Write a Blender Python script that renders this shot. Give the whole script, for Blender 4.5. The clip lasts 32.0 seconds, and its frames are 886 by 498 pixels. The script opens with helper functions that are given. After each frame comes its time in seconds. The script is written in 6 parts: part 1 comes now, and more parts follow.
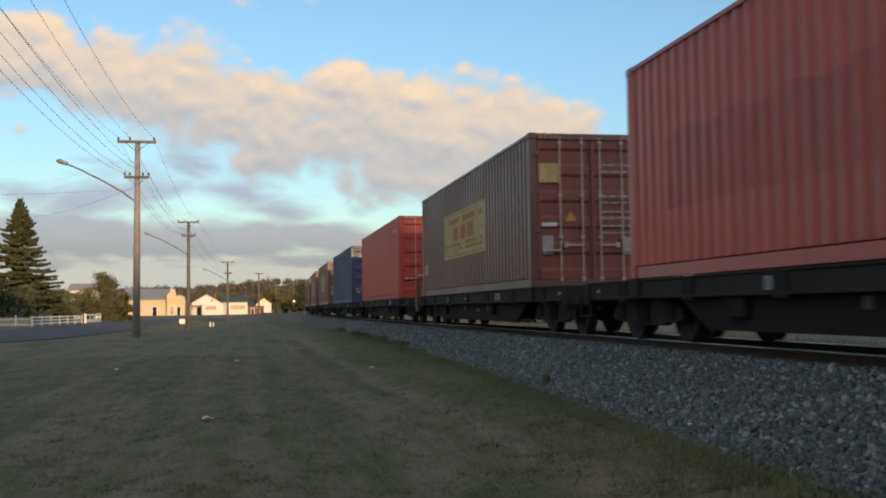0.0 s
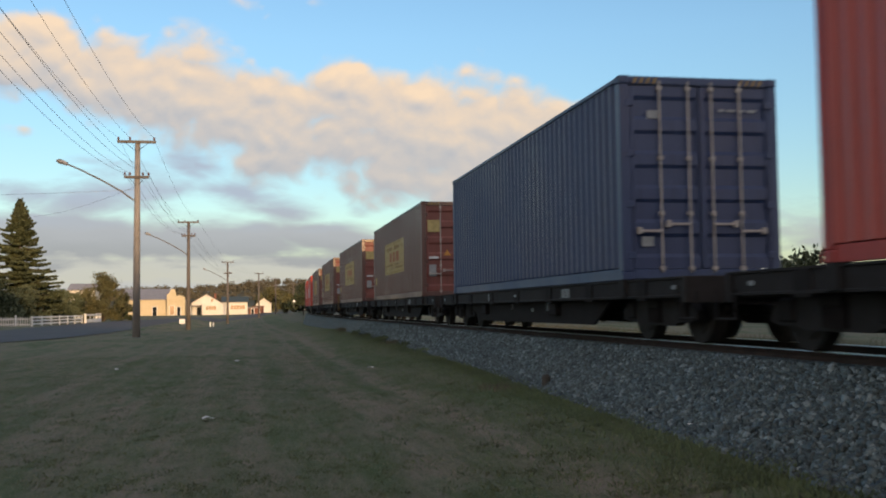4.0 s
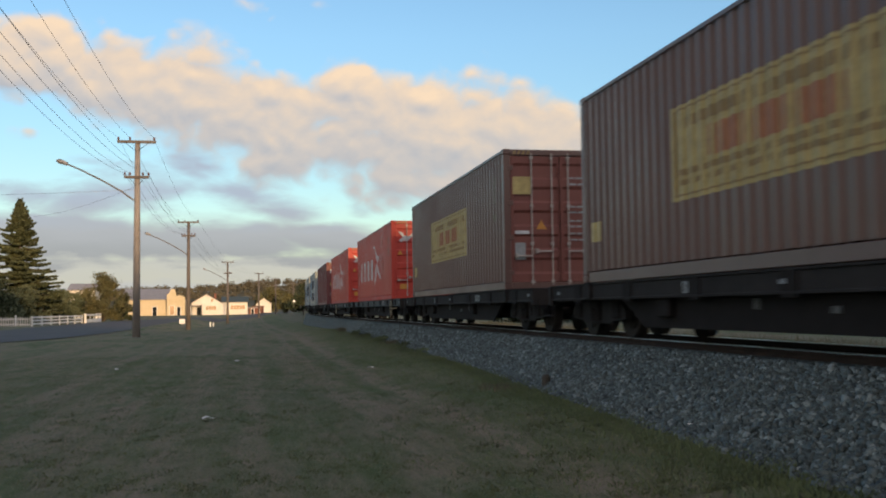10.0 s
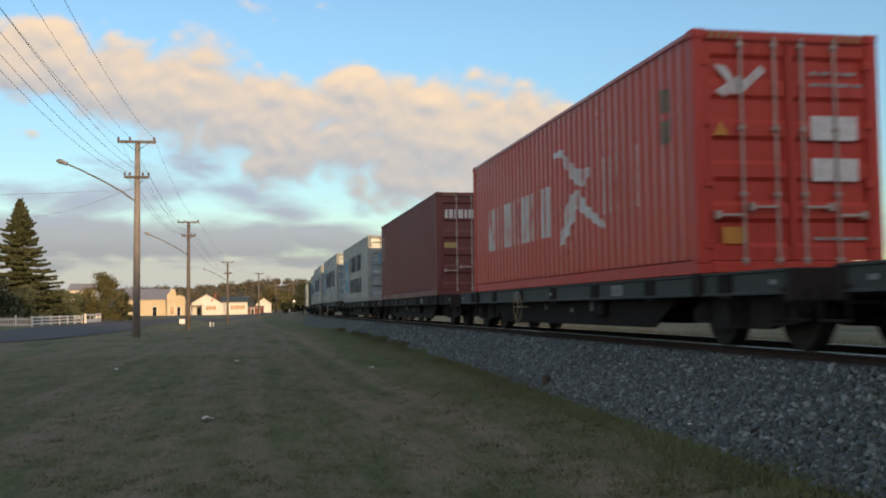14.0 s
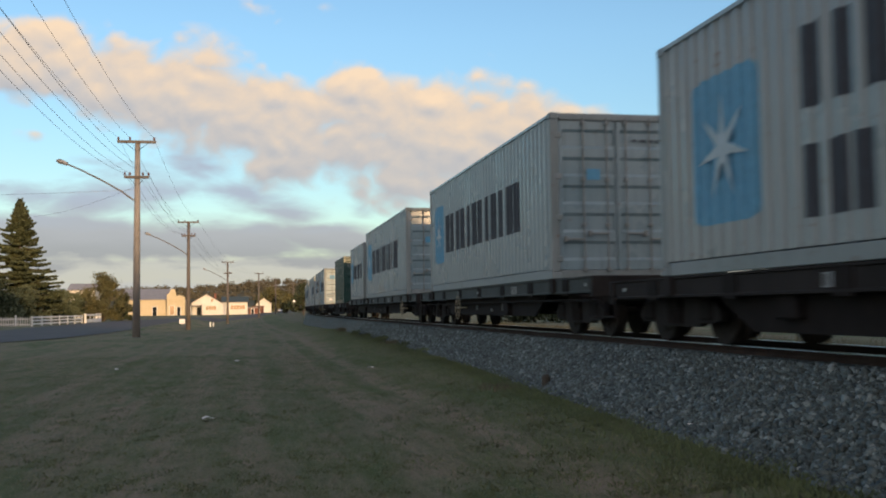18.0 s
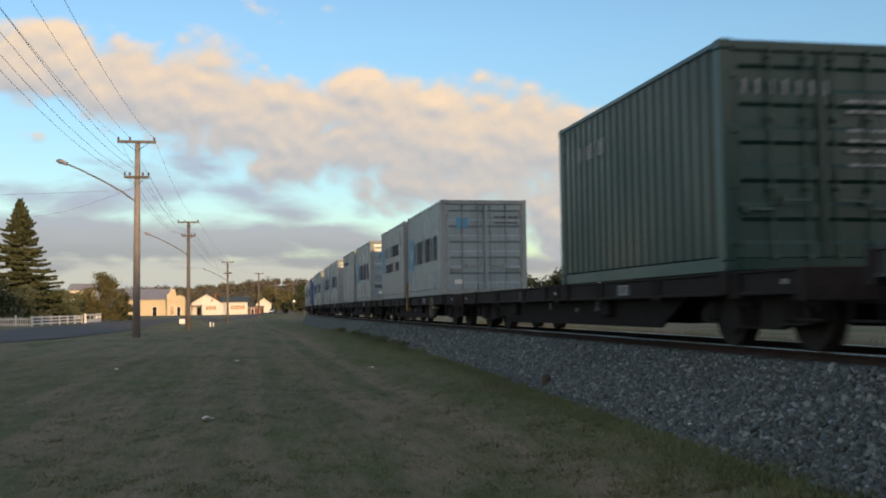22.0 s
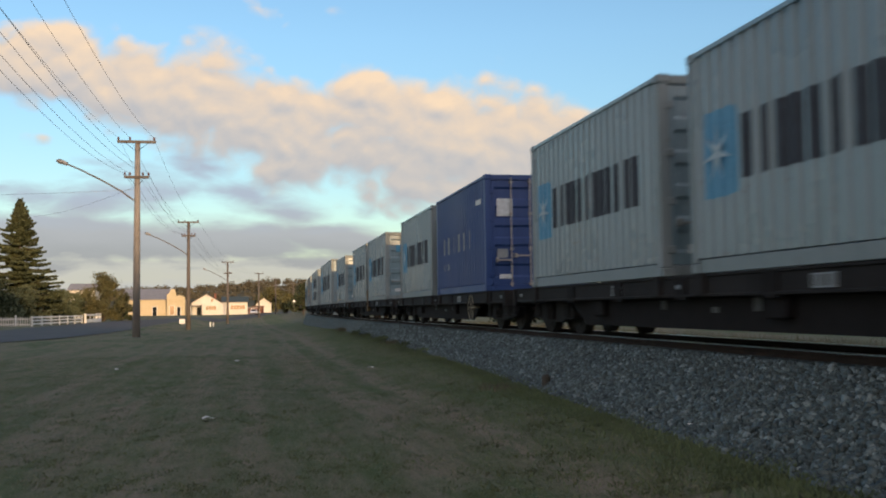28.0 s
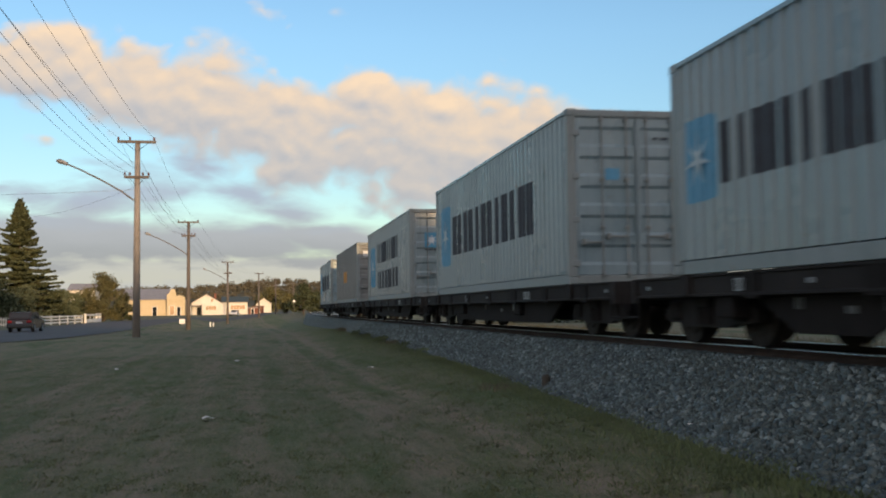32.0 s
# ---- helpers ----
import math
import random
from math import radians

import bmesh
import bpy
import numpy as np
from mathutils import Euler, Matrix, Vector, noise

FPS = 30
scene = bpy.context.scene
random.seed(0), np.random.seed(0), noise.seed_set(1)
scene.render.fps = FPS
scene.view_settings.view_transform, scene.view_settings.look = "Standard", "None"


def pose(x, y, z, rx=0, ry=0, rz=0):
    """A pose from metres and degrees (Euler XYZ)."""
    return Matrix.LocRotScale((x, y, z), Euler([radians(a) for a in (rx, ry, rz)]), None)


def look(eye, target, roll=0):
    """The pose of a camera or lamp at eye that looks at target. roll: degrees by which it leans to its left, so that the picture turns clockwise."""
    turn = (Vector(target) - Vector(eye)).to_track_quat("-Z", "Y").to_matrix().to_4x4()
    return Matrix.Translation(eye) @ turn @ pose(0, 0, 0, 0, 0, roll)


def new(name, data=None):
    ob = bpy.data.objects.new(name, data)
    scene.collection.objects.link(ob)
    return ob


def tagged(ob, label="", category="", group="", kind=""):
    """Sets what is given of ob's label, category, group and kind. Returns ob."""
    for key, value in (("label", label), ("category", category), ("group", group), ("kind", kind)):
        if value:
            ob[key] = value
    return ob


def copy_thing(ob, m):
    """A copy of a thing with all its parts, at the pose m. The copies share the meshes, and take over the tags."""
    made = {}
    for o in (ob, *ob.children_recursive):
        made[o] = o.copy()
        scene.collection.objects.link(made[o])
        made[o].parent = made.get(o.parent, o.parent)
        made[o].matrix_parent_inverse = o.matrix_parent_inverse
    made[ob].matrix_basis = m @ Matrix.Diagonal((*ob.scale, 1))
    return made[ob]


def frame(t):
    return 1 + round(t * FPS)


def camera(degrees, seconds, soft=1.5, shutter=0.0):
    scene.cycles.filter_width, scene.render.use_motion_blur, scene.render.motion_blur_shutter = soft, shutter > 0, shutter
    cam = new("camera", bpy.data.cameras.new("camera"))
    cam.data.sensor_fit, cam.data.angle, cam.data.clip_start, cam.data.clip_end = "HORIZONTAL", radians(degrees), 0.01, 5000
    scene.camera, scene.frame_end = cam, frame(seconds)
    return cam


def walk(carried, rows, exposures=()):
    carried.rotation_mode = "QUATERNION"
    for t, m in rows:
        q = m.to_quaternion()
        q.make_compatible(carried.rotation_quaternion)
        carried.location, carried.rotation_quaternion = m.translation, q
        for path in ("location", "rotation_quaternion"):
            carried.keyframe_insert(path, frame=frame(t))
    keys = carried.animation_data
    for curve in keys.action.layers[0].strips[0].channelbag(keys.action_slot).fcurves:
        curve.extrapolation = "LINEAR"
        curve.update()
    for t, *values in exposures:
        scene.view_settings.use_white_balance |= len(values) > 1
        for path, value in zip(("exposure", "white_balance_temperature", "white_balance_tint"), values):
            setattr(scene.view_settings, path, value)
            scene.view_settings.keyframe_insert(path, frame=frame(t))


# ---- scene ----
# World: the railway runs along +Y, x to the right, ground near the camera at z = 0.
EYE = (0.0, 0.0, 1.45)
YAW, PITCH = radians(10.769), radians(3.318)
AHEAD = Vector((math.sin(YAW) * math.cos(PITCH), math.cos(YAW) * math.cos(PITCH), math.sin(PITCH)))
cam = camera(47.21, 32.0, soft=1.9, shutter=0.42)
VIEW = look(EYE, Vector(EYE) + AHEAD, -0.7314)
walk(cam, [(0.0, VIEW), (32.0, VIEW)], exposures=[(0.0, 0.9, 5900.0, 10.0), (32.0, 0.9, 5900.0, 10.0)])

# ---- daylight: low evening sun from behind, sky ----
SUN_EL, SUN_AZ = 6.0, 168.0
world = bpy.data.worlds.new("evening_sky")
scene.world = world
world.use_nodes = True
wn = world.node_tree
sky = wn.nodes.new("ShaderNodeTexSky")
sky.sky_type, sky.sun_disc = "NISHITA", False
sky.sun_elevation, sky.sun_rotation = radians(SUN_EL), radians(SUN_AZ)
sky.air_density, sky.dust_density, sky.ozone_density = 1.0, 0.12, 1.9
# unseen broken cloud glow, added to warm the shade; thickens towards the sunset behind
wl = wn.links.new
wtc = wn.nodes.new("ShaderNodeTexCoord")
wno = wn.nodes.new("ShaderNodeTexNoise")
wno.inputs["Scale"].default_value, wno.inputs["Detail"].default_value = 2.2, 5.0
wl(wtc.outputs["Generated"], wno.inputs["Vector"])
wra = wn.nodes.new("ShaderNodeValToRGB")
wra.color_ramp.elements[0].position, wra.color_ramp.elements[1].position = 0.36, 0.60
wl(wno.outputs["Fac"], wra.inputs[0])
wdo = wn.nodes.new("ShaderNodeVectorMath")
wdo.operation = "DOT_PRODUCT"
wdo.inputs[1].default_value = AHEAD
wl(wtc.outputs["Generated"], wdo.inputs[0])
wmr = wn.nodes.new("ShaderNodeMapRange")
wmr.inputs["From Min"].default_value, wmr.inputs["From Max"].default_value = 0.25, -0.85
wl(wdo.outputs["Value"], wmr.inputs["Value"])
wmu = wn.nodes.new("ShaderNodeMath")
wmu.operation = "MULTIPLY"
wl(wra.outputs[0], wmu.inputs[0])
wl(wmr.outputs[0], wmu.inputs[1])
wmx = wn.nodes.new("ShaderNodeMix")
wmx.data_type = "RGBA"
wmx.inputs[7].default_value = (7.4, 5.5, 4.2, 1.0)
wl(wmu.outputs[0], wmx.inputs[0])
# the evening air dims the sky towards the horizon
wse = wn.nodes.new("ShaderNodeSeparateXYZ")
wl(wtc.outputs["Generated"], wse.inputs[0])
whr = wn.nodes.new("ShaderNodeMapRange")
whr.inputs["From Min"].default_value, whr.inputs["From Max"].default_value = 0.0, 0.26
whr.inputs["To Min"].default_value, whr.inputs["To Max"].default_value = 0.74, 1.0
wl(wse.outputs[2], whr.inputs["Value"])
wsc = wn.nodes.new("ShaderNodeVectorMath")
wsc.operation = "SCALE"
wl(sky.outputs[0], wsc.inputs[0])
wl(whr.outputs[0], wsc.inputs["Scale"])
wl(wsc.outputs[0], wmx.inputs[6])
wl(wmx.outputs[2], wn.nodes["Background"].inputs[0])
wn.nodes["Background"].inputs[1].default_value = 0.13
sun = new("sun", bpy.data.lights.new("sun", "SUN"))
sun.data.energy, sun.data.angle, sun.data.color = 2.3, radians(0.53), (1.0, 0.60, 0.27)
sd = Vector((math.sin(radians(SUN_AZ)) * math.cos(radians(SUN_EL)), math.cos(radians(SUN_AZ)) * math.cos(radians(SUN_EL)), math.sin(radians(SUN_EL))))
sun.matrix_world = look(sd * 100, (0, 0, 0))


# ---- building blocks ----
class Build:
    """Collects vertices and faces for one mesh."""

    def __init__(self):
        self.v, self.f = [], []

    def add(self, vs, fs):
        n = len(self.v)
        self.v += [tuple(p) for p in vs]
        self.f += [tuple(i + n for i in q) for q in fs]
        return self

    def box(self, x0, x1, y0, y1, z0, z1):
        vs = [(x, y, z) for z in (z0, z1) for y in (y0, y1) for x in (x0, x1)]
        return self.add(vs, [(0, 2, 3, 1), (4, 5, 7, 6), (0, 1, 5, 4), (2, 6, 7, 3), (0, 4, 6, 2), (1, 3, 7, 5)])

    def cbox(self, x0, x1, y0, y1, z0, z1, c=0.01):
        """A box with its edges chamfered by c."""
        vs, index = [], {}
        lo, hi = (x0, y0, z0), (x1, y1, z1)
        for sx in (0, 1):
            for sy in (0, 1):
                for sz in (0, 1):
                    s = (sx, sy, sz)
                    for axis in range(3):
                        p = []
                        for k in range(3):
                            inset = 0 if k == axis else c
                            p.append(hi[k] - inset if s[k] else lo[k] + inset)
                        index[(s, axis)] = len(vs)
                        vs.append(tuple(p))
        fs = []
        for axis in range(3):
            a, b = (axis + 1) % 3, (axis + 2) % 3
            for side in (0, 1):
                q = []
                for i, j in ((0, 0), (1, 0), (1, 1), (0, 1)):
                    s = [0, 0, 0]
                    s[axis], s[a], s[b] = side, i, j
                    q.append(index[(tuple(s), axis)])
                fs.append(tuple(q if side else q[::-1]))
            for i in (0, 1):
                for j in (0, 1):
                    e = []
                    for side, ax in ((0, a), (0, b), (1, b), (1, a)):
                        s = [0, 0, 0]
                        s[axis], s[a], s[b] = side, i, j
                        e.append(index[(tuple(s), ax)])
                    fs.append(tuple(e))
        for sx in (0, 1):
            for sy in (0, 1):
                for sz in (0, 1):
                    fs.append(tuple(index[((sx, sy, sz), k)] for k in range(3)))
        return self.add(vs, fs)

    def cyl(self, p0, p1, r0, r1=None, n=10, caps=True):
        r1 = r0 if r1 is None else r1
        p0, p1 = Vector(p0), Vector(p1)
        d = (p1 - p0).normalized()
        a = d.orthogonal().normalized()
        b = d.cross(a)
        vs = []
        for p, r in ((p0, r0), (p1, r1)):
            for i in range(n):
                t = 2 * math.pi * i / n
                vs.append(p + a * (r * math.cos(t)) + b * (r * math.sin(t)))
        fs = [(i, (i + 1) % n, n + (i + 1) % n, n + i) for i in range(n)]
        if caps:
            fs += [tuple(range(n - 1, -1, -1)), tuple(range(n, 2 * n))]
        return self.add(vs, fs)

    def prism(self, pts, axis, a0, a1):
        """Extrudes a flat outline along x, y or z from a0 to a1."""
        n = len(pts)
        vs = []
        for a in (a0, a1):
            for p, q in pts:
                vs.append((a, p, q) if axis == "x" else (p, a, q) if axis == "y" else (p, q, a))
        fs = [(i, (i + 1) % n, n + (i + 1) % n, n + i) for i in range(n)]
        fs += [tuple(range(n - 1, -1, -1)), tuple(range(n, 2 * n))]
        return self.add(vs, fs)

    def tube(self, pts, r, n=6):
        pts = [Vector(p) for p in pts]
        vs, fs = [], []
        for k, p in enumerate(pts):
            d = (pts[min(k + 1, len(pts) - 1)] - pts[max(k - 1, 0)]).normalized()
            a = d.cross(Vector((0.3, 0.1, 1))).normalized()
            b = d.cross(a)
            for i in range(n):
                t = 2 * math.pi * i / n
                vs.append(p + a * (r * math.cos(t)) + b * (r * math.sin(t)))
        for k in range(len(pts) - 1):
            for i in range(n):
                fs.append((k * n + i, k * n + (i + 1) % n, (k + 1) * n + (i + 1) % n, (k + 1) * n + i))
        return self.add(vs, fs)

    def ring(self, c, axis, radius, r, n=24, m=6):
        c = Vector(c)
        pts = []
        for i in range(n + 1):
            t = 2 * math.pi * i / n
            u, w = radius * math.cos(t), radius * math.sin(t)
            pts.append(c + Vector((0, u, w) if axis == "x" else (u, 0, w) if axis == "y" else (u, w, 0)))
        return self.tube(pts, r, m)

    def mesh(self, name, mat, smooth=False):
        me = bpy.data.meshes.new(name)
        me.from_pydata(self.v, [], self.f)
        if mat is not None:
            me.materials.append(mat)
        bm = bmesh.new()
        bm.from_mesh(me)
        bmesh.ops.recalc_face_normals(bm, faces=bm.faces)
        bm.to_mesh(me)
        bm.free()
        if smooth:
            me.shade_smooth()
        return me


def part(name, build, mat, parent=None, label="", smooth=False, at=None):
    """Links one mesh object, under a thing or a part where one is given."""
    me = build if isinstance(build, bpy.types.Mesh) else build.mesh(name, mat, smooth)
    ob = new(name, me)
    if at is not None:
        ob.matrix_basis = at
    if parent is not None:
        ob.parent = parent
    if label:
        ob["label"] = label
    return ob


def raw_mesh(name, verts, faces, mat, smooth=False):
    """A large mesh straight from arrays: faces of one size."""
    me = bpy.data.meshes.new(name)
    verts = np.asarray(verts, dtype=np.float32)
    faces = np.asarray(faces, dtype=np.int32)
    k = faces.shape[1]
    me.vertices.add(len(verts))
    me.vertices.foreach_set("co", verts.ravel())
    me.loops.add(faces.size)
    me.loops.foreach_set("vertex_index", faces.ravel())
    me.polygons.add(len(faces))
    me.polygons.foreach_set("loop_start", np.arange(0, faces.size, k, dtype=np.int32))
    me.update(calc_edges=True)
    me.validate()
    me.materials.append(mat)
    if smooth:
        me.shade_smooth()
    return me


def empty(name, label, category, group="", kind=""):
    return tagged(new(name), label, category, group, kind)
# ---- materials ----
def nodes(name):
    m = bpy.data.materials.new(name)
    m.use_nodes = True
    nt = m.node_tree
    return m, nt, nt.nodes["Principled BSDF"], nt.links.new


def val(nt, kind, **sockets):
    n = nt.nodes.new(kind)
    for k, v in sockets.items():
        n.inputs[k.replace("_", " ")].default_value = v
    return n


def mapped(nt, scale, coord="Object"):
    tc = nt.nodes.new("ShaderNodeTexCoord")
    mp = nt.nodes.new("ShaderNodeMapping")
    mp.inputs["Scale"].default_value = scale
    nt.links.new(tc.outputs[coord], mp.inputs[0])
    return mp.outputs[0]


def ramp(nt, src, stops):
    r = nt.nodes.new("ShaderNodeValToRGB")
    while len(r.color_ramp.elements) < len(stops):
        r.color_ramp.elements.new(0.5)
    for e, (p, c) in zip(r.color_ramp.elements, stops):
        e.position = p
        e.color = (*c, 1) if len(c) == 3 else c
    nt.links.new(src, r.inputs[0])
    return r.outputs[0]


def mixc(nt, fac, a, b, mode="MIX"):
    n = nt.nodes.new("ShaderNodeMix")
    n.data_type, n.blend_type = "RGBA", mode
    for sock, x in ((n.inputs[0], fac), (n.inputs[6], a), (n.inputs[7], b)):
        if isinstance(x, (int, float)):
            sock.default_value = x
        elif isinstance(x, tuple):
            sock.default_value = (*x, 1)
        else:
            nt.links.new(x, sock)
    return n.outputs[2]


def noise_tex(nt, vec, scale, detail=4.0, rough=0.55):
    n = val(nt, "ShaderNodeTexNoise", Scale=scale, Detail=detail, Roughness=rough)
    nt.links.new(vec, n.inputs["Vector"])
    return n.outputs["Fac"]


def bump(nt, height, strength, dist, bsdf):
    b = val(nt, "ShaderNodeBump", Strength=strength, Distance=dist)
    nt.links.new(height, b.inputs["Height"])
    nt.links.new(b.outputs[0], bsdf.inputs["Normal"])


def mottled(name, c0, c1, scale, rough=0.8, metal=0.0, fine=6.0, bumpiness=0.15, dist=0.01, coord="Object", spec=0.5):
    """A surface with two scales of variation between two colours."""
    m, nt, b, link = nodes(name)
    vec = mapped(nt, (1, 1, 1), coord)
    big = noise_tex(nt, vec, scale, 3)
    small = noise_tex(nt, vec, scale * fine, 5)
    mid = tuple((p + q) / 2 for p, q in zip(c0, c1))
    a = ramp(nt, big, [(0.3, c0), (0.7, c1)])
    k = ramp(nt, small, [(0.3, tuple(0.75 * x for x in mid)), (0.7, tuple(min(1, 1.2 * x) for x in mid))])
    link(mixc(nt, 0.4, a, k), b.inputs["Base Color"])
    b.inputs["Roughness"].default_value, b.inputs["Metallic"].default_value = rough, metal
    b.inputs["Specular IOR Level"].default_value = spec
    if bumpiness:
        bump(nt, small, bumpiness, dist, b)
    return m


def paint(name, colour, faded, rust=0.25, rough=0.5):
    """Weathered container paint: chalked patches, vertical run-off streaks, scattered rust and scuffs."""
    m, nt, b, link = nodes(name)
    vec = mapped(nt, (1, 1, 1))
    info = nt.nodes.new("ShaderNodeObjectInfo")
    off = nt.nodes.new("ShaderNodeVectorMath")
    off.operation = "ADD"
    seed = nt.nodes.new("ShaderNodeVectorMath")
    seed.operation = "SCALE"
    seed.inputs["Scale"].default_value = 37.0
    comb = nt.nodes.new("ShaderNodeCombineXYZ")
    for i in range(3):
        link(info.outputs["Random"], comb.inputs[i])
    link(comb.outputs[0], seed.inputs[0])
    link(vec, off.inputs[0])
    link(seed.outputs[0], off.inputs[1])
    big = noise_tex(nt, off.outputs[0], 0.55, 4)
    st = nt.nodes.new("ShaderNodeMapping")
    st.inputs["Scale"].default_value = (6, 6, 0.35)
    link(off.outputs[0], st.inputs[0])
    streak = noise_tex(nt, st.outputs[0], 1.6, 5, 0.6)
    fine = noise_tex(nt, off.outputs[0], 9, 6, 0.65)
    c = ramp(nt, big, [(0.32, colour), (0.72, faded)])
    dark = tuple(0.55 * x for x in colour)
    c = mixc(nt, ramp(nt, streak, [(0.52, (0, 0, 0)), (0.78, (0.55, 0.55, 0.55))]), c, dark)
    c = mixc(nt, ramp(nt, fine, [(0.62, (0, 0, 0)), (0.7, (rust, rust, rust))]), c, (0.13, 0.055, 0.03))
    c = mixc(nt, ramp(nt, fine, [(0.28, (0.25, 0.25, 0.25)), (0.36, (0, 0, 0))]), c, tuple(min(1, x * 1.5 + 0.04) for x in faded))
    link(c, b.inputs["Base Color"])
    link(ramp(nt, big, [(0.3, (rough - 0.08,) * 3), (0.7, (rough + 0.15,) * 3)]), b.inputs["Roughness"])
    b.inputs["Specular IOR Level"].default_value = 0.5
    bump(nt, fine, 0.08, 0.004, b)
    return m


def plain(name, colour, rough=0.6, metal=0.0, vary=0.25, scale=8.0):
    lo = tuple(max(0.0, x * (1 - vary)) for x in colour)
    hi = tuple(min(1.0, x * (1 + vary)) for x in colour)
    return mottled(name, lo, hi, scale, rough, metal, 5.0, 0.05, 0.003)


M = {}
M["red_faded"] = paint("red_faded_paint", (0.25, 0.032, 0.027), (0.35, 0.078, 0.064), 0.2, 0.36)
M["red"] = paint("red_paint", (0.285, 0.034, 0.028), (0.36, 0.068, 0.056), 0.2, 0.36)
M["orange_red"] = paint("orange_red_paint", (0.315, 0.033, 0.023), (0.385, 0.064, 0.049), 0.2, 0.33)
M["orange_door"] = paint("orange_red_door_paint", (0.345, 0.026, 0.016), (0.40, 0.044, 0.028), 0.2, 0.55)
M["red_door"] = paint("red_door_paint", (0.27, 0.027, 0.021), (0.33, 0.05, 0.04), 0.2, 0.55)
M["brown"] = paint("brown_paint", (0.086, 0.046, 0.039), (0.110, 0.066, 0.057), 0.3, 0.36)
M["brown_door"] = paint("red_brown_door_paint", (0.135, 0.041, 0.033), (0.16, 0.060, 0.049), 0.3, 0.55)
M["maroon"] = paint("maroon_paint", (0.10, 0.025, 0.028), (0.14, 0.045, 0.045), 0.2, 0.5)
M["navy"] = paint("navy_paint", (0.02, 0.035, 0.095), (0.035, 0.06, 0.13), 0.12, 0.45)
M["royal_blue"] = paint("royal_blue_paint", (0.013, 0.042, 0.165), (0.024, 0.062, 0.20), 0.12, 0.45)
M["green"] = paint("green_paint", (0.006, 0.034, 0.030), (0.011, 0.050, 0.044), 0.15, 0.34)
M["grey"] = paint("light_grey_paint", (0.158, 0.235, 0.276), (0.215, 0.292, 0.332), 0.4, 0.26)
M["grey_rusty"] = paint("rust_stained_grey_frame", (0.155, 0.19, 0.20), (0.225, 0.265, 0.28), 0.65, 0.5)
M["grey_b"] = paint("worn_grey_paint", (0.182, 0.244, 0.272), (0.250, 0.304, 0.328), 0.6, 0.30)
M["slate"] = paint("slate_grey_paint", (0.14, 0.155, 0.16), (0.19, 0.20, 0.20), 0.4, 0.5)
M["steel_light"] = mottled("galvanised_rod_steel", (0.24, 0.225, 0.21), (0.40, 0.385, 0.365), 5, 0.5, 0.2)
M["rust_steel"] = mottled("rusty_brown_steel", (0.06, 0.03, 0.02), (0.12, 0.06, 0.035), 7, 0.85)
M["dark_steel"] = mottled("grimy_dark_steel", (0.0105, 0.0095, 0.0095), (0.020, 0.0178, 0.0175), 4, 0.9, spec=0.15)
M["wagon_grey"] = mottled("grimy_grey_wagon_paint", (0.015, 0.0142, 0.0142), (0.032, 0.030, 0.0295), 2, 0.85, spec=0.15)
M["sill_green"] = mottled("green_grey_sill_paint", (0.030, 0.037, 0.038), (0.056, 0.066, 0.067), 2, 0.7, spec=0.25)
M["plate_grey"] = mottled("pale_data_plate", (0.17, 0.19, 0.205), (0.29, 0.32, 0.34), 3, 0.6)
M["rail_top"] = mottled("polished_rail_head", (0.62, 0.60, 0.57), (0.80, 0.78, 0.75), 3, 0.28, 1.0)
M["rail_side"] = mottled("dark_rail_web", (0.022, 0.016, 0.013), (0.045, 0.032, 0.025), 4, 0.9, spec=0.2)
M["rubber"] = mottled("black_rubber", (0.010, 0.010, 0.010), (0.02, 0.02, 0.02), 6, 0.75)
M["white_mark"] = plain("white_marking_paint", (0.50, 0.54, 0.57), 0.55, 0, 0.3)
M["black_mark"] = plain("black_marking_paint", (0.024, 0.033, 0.048), 0.7, 0, 0.3)
M["sky_mark"] = plain("light_blue_marking_paint", (0.07, 0.25, 0.42), 0.5, 0, 0.15)
M["pale_star"] = plain("faded_white_star", (0.33, 0.42, 0.47), 0.55, 0, 0.3)
M["faint_mark"] = plain("faint_worn_lettering", (0.13, 0.112, 0.085), 0.6, 0, 0.4)
M["dull_plate"] = plain("grimy_stencil_plate", (0.085, 0.088, 0.088), 0.6, 0, 0.35)
M["yellow_mark"] = plain("yellow_sign_panel", (0.33, 0.275, 0.105), 0.45, 0, 0.3)
M["red_mark"] = plain("red_marking_paint", (0.27, 0.11, 0.045), 0.5, 0, 0.2)
M["brown_mark"] = plain("brown_marking_paint", (0.21, 0.15, 0.055), 0.55, 0, 0.2)
M["orange_mark"] = plain("orange_marking_paint", (0.42, 0.20, 0.03), 0.55, 0, 0.25)
M["yellow_steel"] = plain("yellow_painted_steel", (0.125, 0.074, 0.020), 0.6, 0, 0.3)
M["pale_steel"] = plain("worn_cream_steel", (0.26, 0.23, 0.15), 0.6, 0, 0.35)
M["rod_dark"] = plain("painted_rod_steel", (0.03, 0.065, 0.055), 0.5, 0, 0.3)
M["rod_grey"] = mottled("grey_painted_rod", (0.13, 0.15, 0.155), (0.21, 0.235, 0.24), 5, 0.5)
# window panes with the reflected sunset put into their colour
M["curtain"] = plain("curtained_window", (0.40, 0.27, 0.15), 0.5, 0, 0.3, 0.6)
M["white_paint"] = plain("white_fence_paint", (0.72, 0.72, 0.70), 0.6, 0, 0.1)
M["pole_wood"] = mottled("weathered_pole_timber", (0.088, 0.078, 0.071), (0.16, 0.14, 0.126), 1.5, 0.9, 0, 14)
